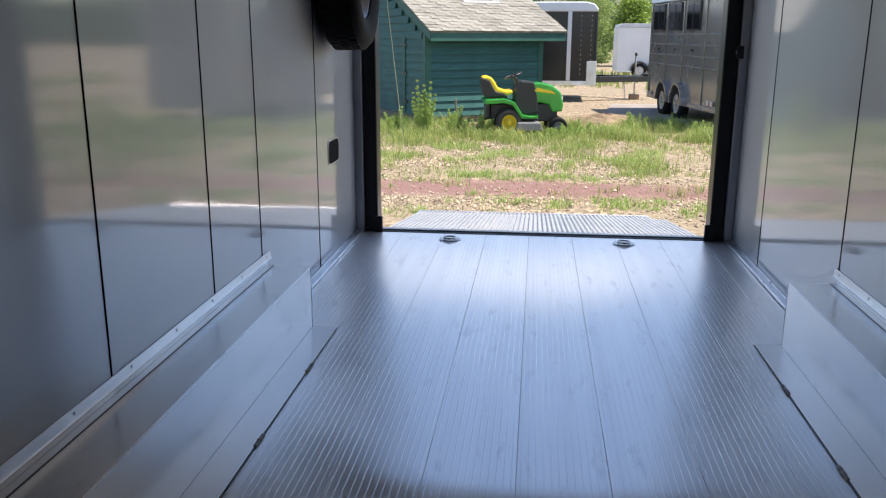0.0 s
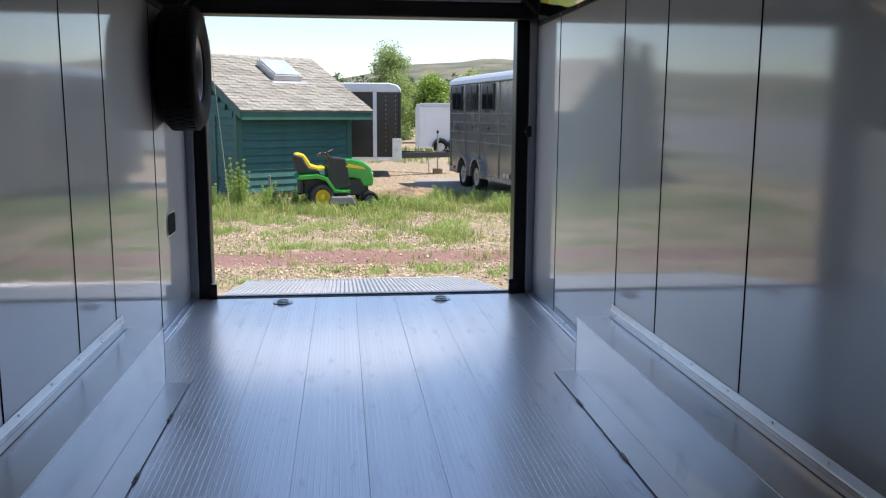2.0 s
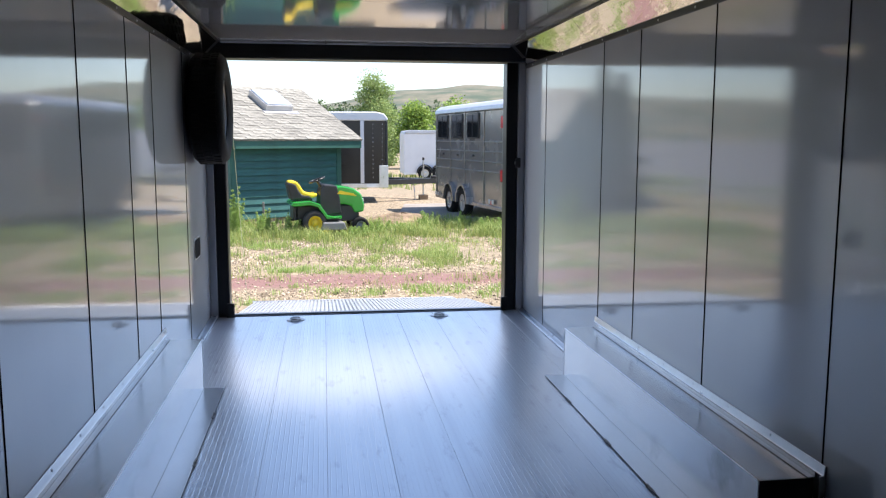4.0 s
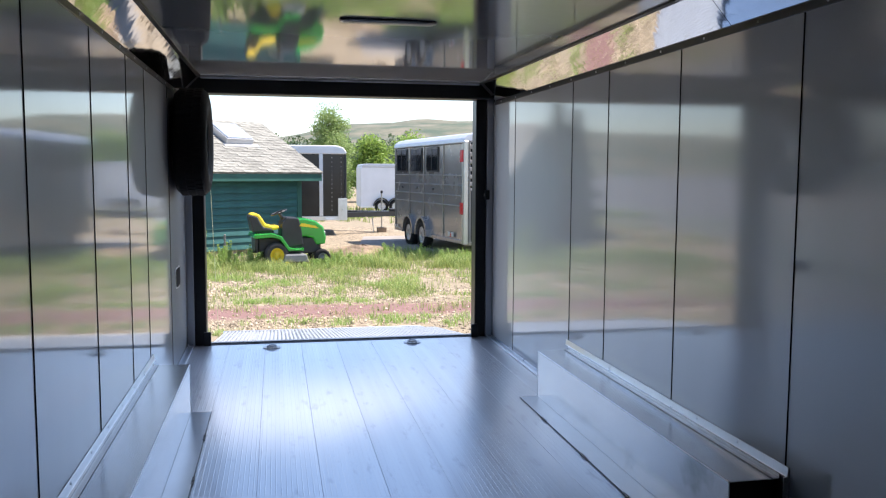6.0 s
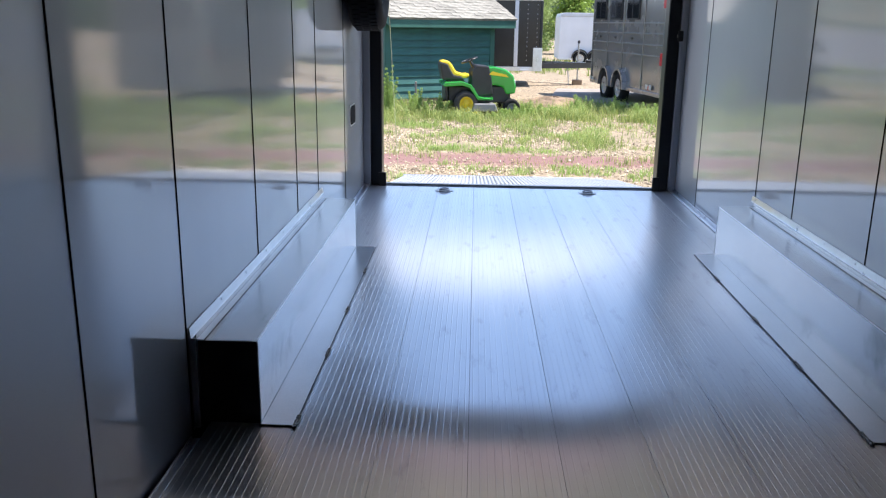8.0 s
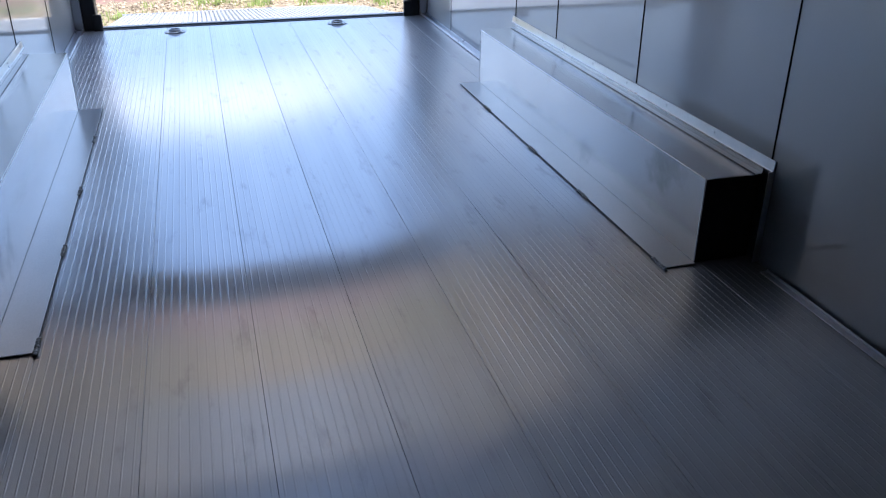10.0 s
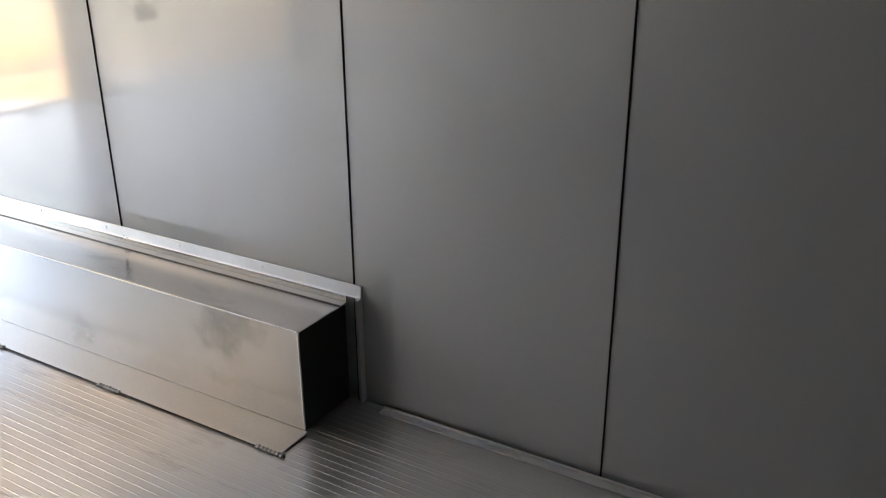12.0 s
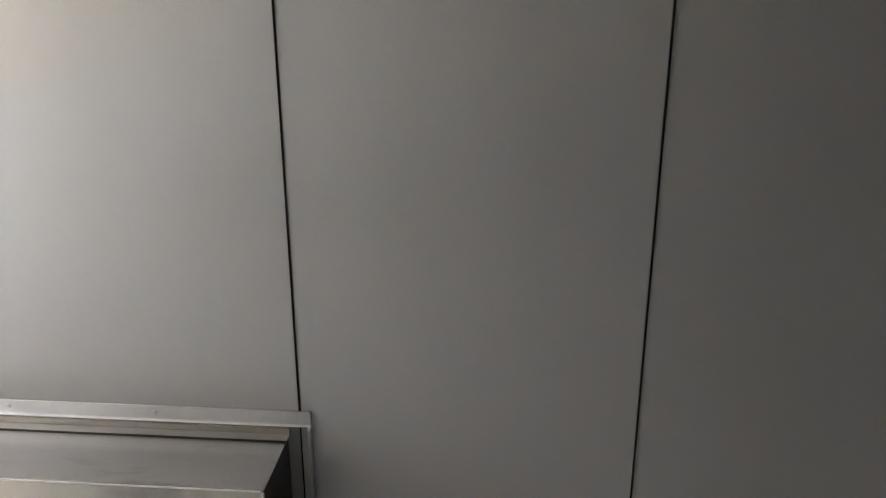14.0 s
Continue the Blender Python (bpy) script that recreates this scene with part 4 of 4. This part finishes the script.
part("seat_back", prism([(-0.55, 1.01), (-0.49, 1.03), (-0.37, 0.99), (-0.30, 0.86), (-0.24, 0.79), (-0.06, 0.76), (-0.06, 0.69), (-0.48, 0.69)], "y", -0.26, 0.26, 0.03), M_PLASTIC, seat, "black seat shell")
part("seat_base", box(-0.36, -0.02, -0.2, 0.2, 0.64, 0.715, 0.02), M_PLASTIC, mower)
part("mower_deck", prism([(0.10, 0.12), (0.16, 0.27), (0.60, 0.27), (0.66, 0.12)], "y", -0.56, 0.52, 0.02), M_DECK, mower)
part("deck_wheel", lathe([(0.0001, -0.02), (0.055, -0.02), (0.055, 0.02), (0.0001, 0.02)], "y", 16, at=(0.18, -0.6, 0.08)), M_YELLOW, mower)
part("axle", cyl((0.98, -0.34, 0.17), (0.98, 0.34, 0.17), 0.03), M_PLASTIC, mower)
part("hitch", box(-0.5, -0.4, -0.12, 0.12, 0.28, 0.31, 0.004), M_PLASTIC, mower)

# ---- horse trailer ----
HX, HY, HLEN, HW = 3.44, 10.9, 5.06, 2.1
hang = math.degrees(math.atan2(15.9 - HY, 2.66 - HX))
horse = thing("horse_trailer", pose(HX, HY, -0.5, 0, 0, hang), "pewter grey horse trailer with tinted windows and twin wheels", "horse trailer")
part("body", box(0, HLEN, -HW, -0.002, 0.32, 2.54, 0.03), M_HORSE, horse)
part("roof", prism([(0.035, 2.53), (0.02, 2.63), (-0.10, 2.72), (-0.35, 2.77), (-HW + 0.35, 2.77), (-HW + 0.1, 2.72), (-HW - 0.02, 2.63), (-HW - 0.035, 2.53)], "x", -0.06, HLEN + 0.05, 0.02), M_ROOFGREY, horse)
for p0 in (0.0, 0.253, 0.479, 0.751, 1.0):
    x = min(HLEN - 0.03, max(0.03, HLEN * (1 - p0)))
    part("post", box(x - 0.03, x + 0.03, 0.0, 0.022, 0.34, 2.52, 0.005), M_HORSE2 if p0 == 1.0 else M_HORSE, horse)
for z in (1.16, 1.38, 1.61, 1.83):
    part("rib", box(0.06, HLEN - 0.06, 0.0, 0.014, z - 0.012, z + 0.012, 0.004), M_HORSE2, horse)
part("rub_rail", box(0.02, HLEN, 0.0, 0.03, 0.33, 0.42, 0.01), M_HORSE, horse)
for p0, p1 in ((0.045, 0.215), (0.285, 0.455), (0.525, 0.69)):
    xc, w = HLEN * (1 - (p0 + p1) / 2), HLEN * (p1 - p0)
    fr = part("window", prism(rounded(w, 0.6, 0.07), "y", 0.003, 0.03, 0.004), M_PLASTIC, horse, "black window frame")
    fr.location = (xc, 0, 2.2)
    pane = part("pane", prism(rounded(w - 0.07, 0.53, 0.05), "y", 0.0305, 0.036, 0.001), M_DARKGLASS, fr)
    part("divider", box(-0.012, 0.012, 0.0365, 0.044, -0.26, 0.26, 0.003), M_PLASTIC, fr)
    latch_w = part("latch", box(-0.07, 0.07, 0.003, 0.04, -0.72, -0.68, 0.008), M_BLACK, fr)
for p0 in (0.27, 0.48):
    x = HLEN * (1 - p0)
    road_wheel(horse, (x, -0.03, 0.35), 0.36, 0.22, M_RIM, face=1)
    road_wheel(horse, (x, -HW + 0.12, 0.35), 0.36, 0.22, M_RIM, face=-1)
bm = bmesh.new()
for p0 in (0.27, 0.48):
    x = HLEN * (1 - p0)
    pts = [(x + 0.44 * math.cos(a), 0.345 + 0.47 * math.sin(a)) for a in np.linspace(0, math.pi, 13)]
    pin = [(x + 0.385 * math.cos(a), 0.345 + 0.415 * math.sin(a)) for a in np.linspace(math.pi, 0, 13)]
    prism(pts + pin, "y", -0.02, 0.11, 0.0, bm)
part("fender", bm, M_HORSE, horse)
for p0 in (0.27, 0.48):
    x = HLEN * (1 - p0)
    # no hollow is cut: a near-black solid gives the wheel well's shade
    part("wheel_well_shade", prism([(x + 0.385 * math.cos(a), 0.345 + 0.415 * math.sin(a)) for a in np.linspace(-0.1, math.pi + 0.1, 15)], "y", -0.3, 0.004), M_RUBBER, horse, "near-black filling for the shade in the wheel opening")
for z in (2.12, 0.98):
    part("tail_light", box(-0.02, 0.14, 0.004, 0.035, z, z + 0.26, 0.012), M_RED, horse)
for x in (0.5, 0.72, HLEN - 0.15, HLEN - 0.35):
    part("reflector", box(x, x + 0.14, 0.031, 0.038, 0.46 if x < 3 else 0.42, 0.56 if x < 3 else 0.49, 0.003), M_LENS if x > 0.4 else M_RED, horse)
part("reflective_strip", box(0.6, 0.78, 0.0305, 0.034, 0.45, 0.53, 0.003), M_RED, horse)
part("rear_frame", box(-0.06, 0.02, -HW, 0.0, 0.3, 2.6, 0.02), M_HORSE, horse)
part("rear_corner", box(-0.075, 0.03, -0.1, 0.012, 0.32, 2.58, 0.02), M_HORSE2, horse, "silver rear corner post")
for k in range(2):
    y0 = -0.1 - k * 0.95
    part("rear_door", box(-0.10, -0.062, y0 - 0.92, y0, 0.36, 1.55, 0.01), M_REAR_SHADED, horse)
    for j in range(6):
        part("slat", box(-0.10, -0.062, y0 - 0.92, y0, 1.60 + j * 0.16, 1.69 + j * 0.16, 0.01), M_REAR_SHADED, horse)
    for j in range(6):
        part("upright", box(-0.09, -0.064, y0 - 0.03 - j * 0.172, y0 - j * 0.172, 1.56, 2.54, 0.006), M_REAR_SHADED, horse)
    # near-black sheet on the closed body imitates the unlit inside
    part("rear_shade_sheet", box(-0.0615, -0.0605, y0 - 0.92, y0, 1.56, 2.55), M_RUBBER, horse, "near-black sheet for the unlit inside between slats")
    part("door_bar", cyl((-0.12, y0 - 0.05, 0.4), (-0.12, y0 - 0.05, 1.5), 0.015), M_BLACK, horse)

# ---- black and white cargo trailer ----
CY = 18.5
cargo = thing("cargo_trailer", pose(0.12, CY, -0.5), "black enclosed cargo trailer with a white roof cap", "cargo trailer", "cargo trailers")
part("body", box(-6.2, 1.38, 0, 2.3, 0.47, 2.45, 0.02), M_BLACKSKIN, cargo)
part("roof_cap", prism([(-6.3, 2.42), (-6.3, 2.66), (1.1, 2.68), (1.32, 2.62), (1.42, 2.5), (1.42, 2.42)], "y", -0.03, 2.33, 0.03), M_WHITE, cargo)
part("bottom_rail", box(-6.2, 1.4, -0.03, 0.0, 0.44, 0.56, 0.006), M_TRIM, cargo)
for x in (0.66, -0.7, -2.3):
    part("side_post", box(x - 0.055, x + 0.055, -0.03, 0.0, 0.57, 2.42, 0.006), M_WHITE, cargo)
part("corner_post", box(1.34, 1.42, -0.03, 0.06, 0.57, 2.42, 0.015), M_BLACK, cargo)
part("stone_guard", box(1.16, 1.43, -0.045, -0.031, 0.44, 1.1, 0.006), M_TRIM, cargo, "bright aluminium stone guard")
for k in range(13):
    for x in (0.98, 1.26):
        part("bolt", lathe([(0.0001, -0.016), (0.009, -0.01), (0.012, 0.0)], "y", 6, at=(x, 0, 0.75 + k * 0.13)), M_TRIM, cargo)
part("step", box(0.78, 1.05, -0.16, -0.03, 0.45, 0.49, 0.005), M_TRIM, cargo)
part("tongue", prism([(1.42, 0.35), (3.05, 1.1), (3.05, 1.2), (1.42, 1.95), (1.42, 1.8), (2.75, 1.15), (1.42, 0.5)], "z", 0.50, 0.66), M_BLACK, cargo)
part("coupler", box(2.85, 3.25, 1.08, 1.22, 0.6, 0.74, 0.02), M_BLACK, cargo)
part("jack", cyl((2.62, 1.15, 0.14), (2.62, 1.15, 1.25), 0.024), M_STEEL, cargo)
part("jack_head", box(2.585, 2.655, 1.11, 1.19, 1.22, 1.31, 0.012), M_BLACK, cargo)
part("jack_block", box(2.48, 2.76, 1.0, 1.3, -0.02, 0.14, 0.01), M_WOOD, cargo)
part("chain", tube([(2.3, 1.05, 0.55), (2.32, 0.95, 0.25), (2.34, 0.95, 0.0)], 0.015, 6), M_STEEL, cargo)
for x in (-3.6, -4.5):
    road_wheel(cargo, (x, 0.02, 0.34), 0.34, 0.22, M_RIM, face=-1)

# ---- white trailer ----
white = thing("box_trailer", pose(3.3, 32, -0.5), "white enclosed box trailer with twin wheels", "box trailer", "cargo trailers")
part("body", box(0, 4.9, 0, 2.2, 0.26, 2.12, 0.03), M_WHITE, white)
part("roof", prism([(0.03, 2.11), (0.05, 2.23), (0.25, 2.27), (4.7, 2.27), (4.9, 2.2), (4.93, 2.11)], "y", -0.02, 2.22, 0.02), M_ROOFGREY, white)
part("bottom_rail", box(-0.02, 4.92, -0.03, 0.0, 0.24, 0.33, 0.006), M_TRIM, white)
for x in (0.95, 1.62):
    road_wheel(white, (x, -0.06, 0.31), 0.31, 0.2, M_RIM, face=-1)
    arch = [(x + 0.38 * math.cos(a), 0.31 + 0.4 * math.sin(a)) for a in np.linspace(0, math.pi, 11)] + [(x + 0.34 * math.cos(a), 0.31 + 0.36 * math.sin(a)) for a in np.linspace(math.pi, 0, 11)]
    part("fender", prism(arch, "y", -0.16, -0.002), M_PLASTIC, white)
for x in np.arange(0.2, 4.8, 0.5):
    part("rivet_row", box(x - 0.006, x + 0.006, -0.006, 0.0, 0.36, 2.08), M_WHITE, white)

pad = tagged(part("pavement", prism([(1.35, 13.3), (3.2, 12.6), (5.5, 13.0), (4.8, 17.4), (1.9, 17.2)], "z", -0.53, -0.455, 0.01), M_CONC), "pale concrete pad under the horse trailer", "pavement", kind="structure")


# ---- weeds ----
def weed(x, y, h, w, n, seed, label):
    r = random.Random(seed)
    t = thing("weed", pose(x, y, ground_z(x, y)), label, "weed", "tall weeds")
    bm = bmesh.new()
    centres = []
    for k in range(14):
        a, d = r.uniform(0, 6.28), w * r.random() ** 0.7
        top = (math.cos(a) * d, math.sin(a) * d, h * r.uniform(0.4, 1) * (1 - 0.3 * d / w))
        tube([(top[0] * 0.4, top[1] * 0.4, -0.03), (top[0] * 0.7, top[1] * 0.7, top[2] * 0.6), top], [0.007, 0.005, 0.0015], 5, bm)
        for j in range(9):
            f = 0.06 + 0.94 * j / 8
            centres.append(((top[0] * (0.4 + 0.6 * f), top[1] * (0.4 + 0.6 * f), top[2] * f), 0.075 * (1.15 - f) + 0.012))
    part("stems", bm, M_WEED, t)
    vs, fs = leaf_cloud(r, centres, int(n * 3.6), 0.023, 1.2, 0.17)
    ob = new("leaves", raw("leaves", vs, fs, M_WEED))
    ob.parent = t


weed(-2.12, 10.0, 1.15, 0.28, 2600, 51, "tall bushy green weed growing before the shed corner")
weed(-2.6, 9.9, 0.55, 0.35, 1200, 52, "low green weed before the shed")
weed(-1.55, 10.2, 0.55, 0.4, 1500, 53, "low green weed behind the mower")
weed(-1.15, 9.9, 0.5, 0.35, 1400, 54, "low green weed behind the mower")
for k, (x, y, h) in enumerate(((0.35, 9.75, 0.42), (0.6, 9.95, 0.45), (0.15, 9.6, 0.3), (1.75, 10.6, 0.6), (2.5, 10.9, 0.5), (2.95, 10.2, 0.45), (3.4, 10.3, 0.5), (0.75, 10.3, 0.4), (1.2, 10.2, 0.35), (3.9, 9.6, 0.5))):
    weed(x, y, h * 0.75, 0.28, 700, 60 + k, "green weed in the grass beside the horse trailer")
stake = tagged(part("stake", box(-0.02, 0.02, -0.02, 0.02, -0.1, 0.62, 0.004), M_CONC), "thin pale wooden stake standing in the grass", "stake")
stake.location = (-1.56, 10.3, -0.48)


# ---- heap of dug soil beside the mower ----
def soil_heap():
    r = random.Random(77)
    vs, fs = [], []
    n, m = 26, 10
    for j in range(m + 1):
        for i in range(n):
            a, f = 2 * math.pi * i / n, j / m
            rad = 1.25 * f * (1 + 0.15 * math.sin(3 * a) + 0.06 * r.uniform(-1, 1))
            x, y = 1.35 + rad * math.cos(a), 12.1 + 0.6 * rad * math.sin(a)
            vs.append((x, y, ground_z(x, y) - 0.02 + 0.26 * (1 - f * f) ** 1.5 + r.uniform(-0.02, 0.02)))
    for j in range(m):
        for i in range(n):
            fs.append((j * n + i, (j + 1) * n + i, (j + 1) * n + (i + 1) % n, j * n + (i + 1) % n))
    m_soil = mat("dug_soil", (0.24, 0.17, 0.11), 0.95, 0, 0.35, 4, 40, 0.5)
    return tagged(new("soil_heap", raw("soil_heap", vs, fs, m_soil)), "low heap of brown dug soil beside the mower", "soil heap")


soil_heap()
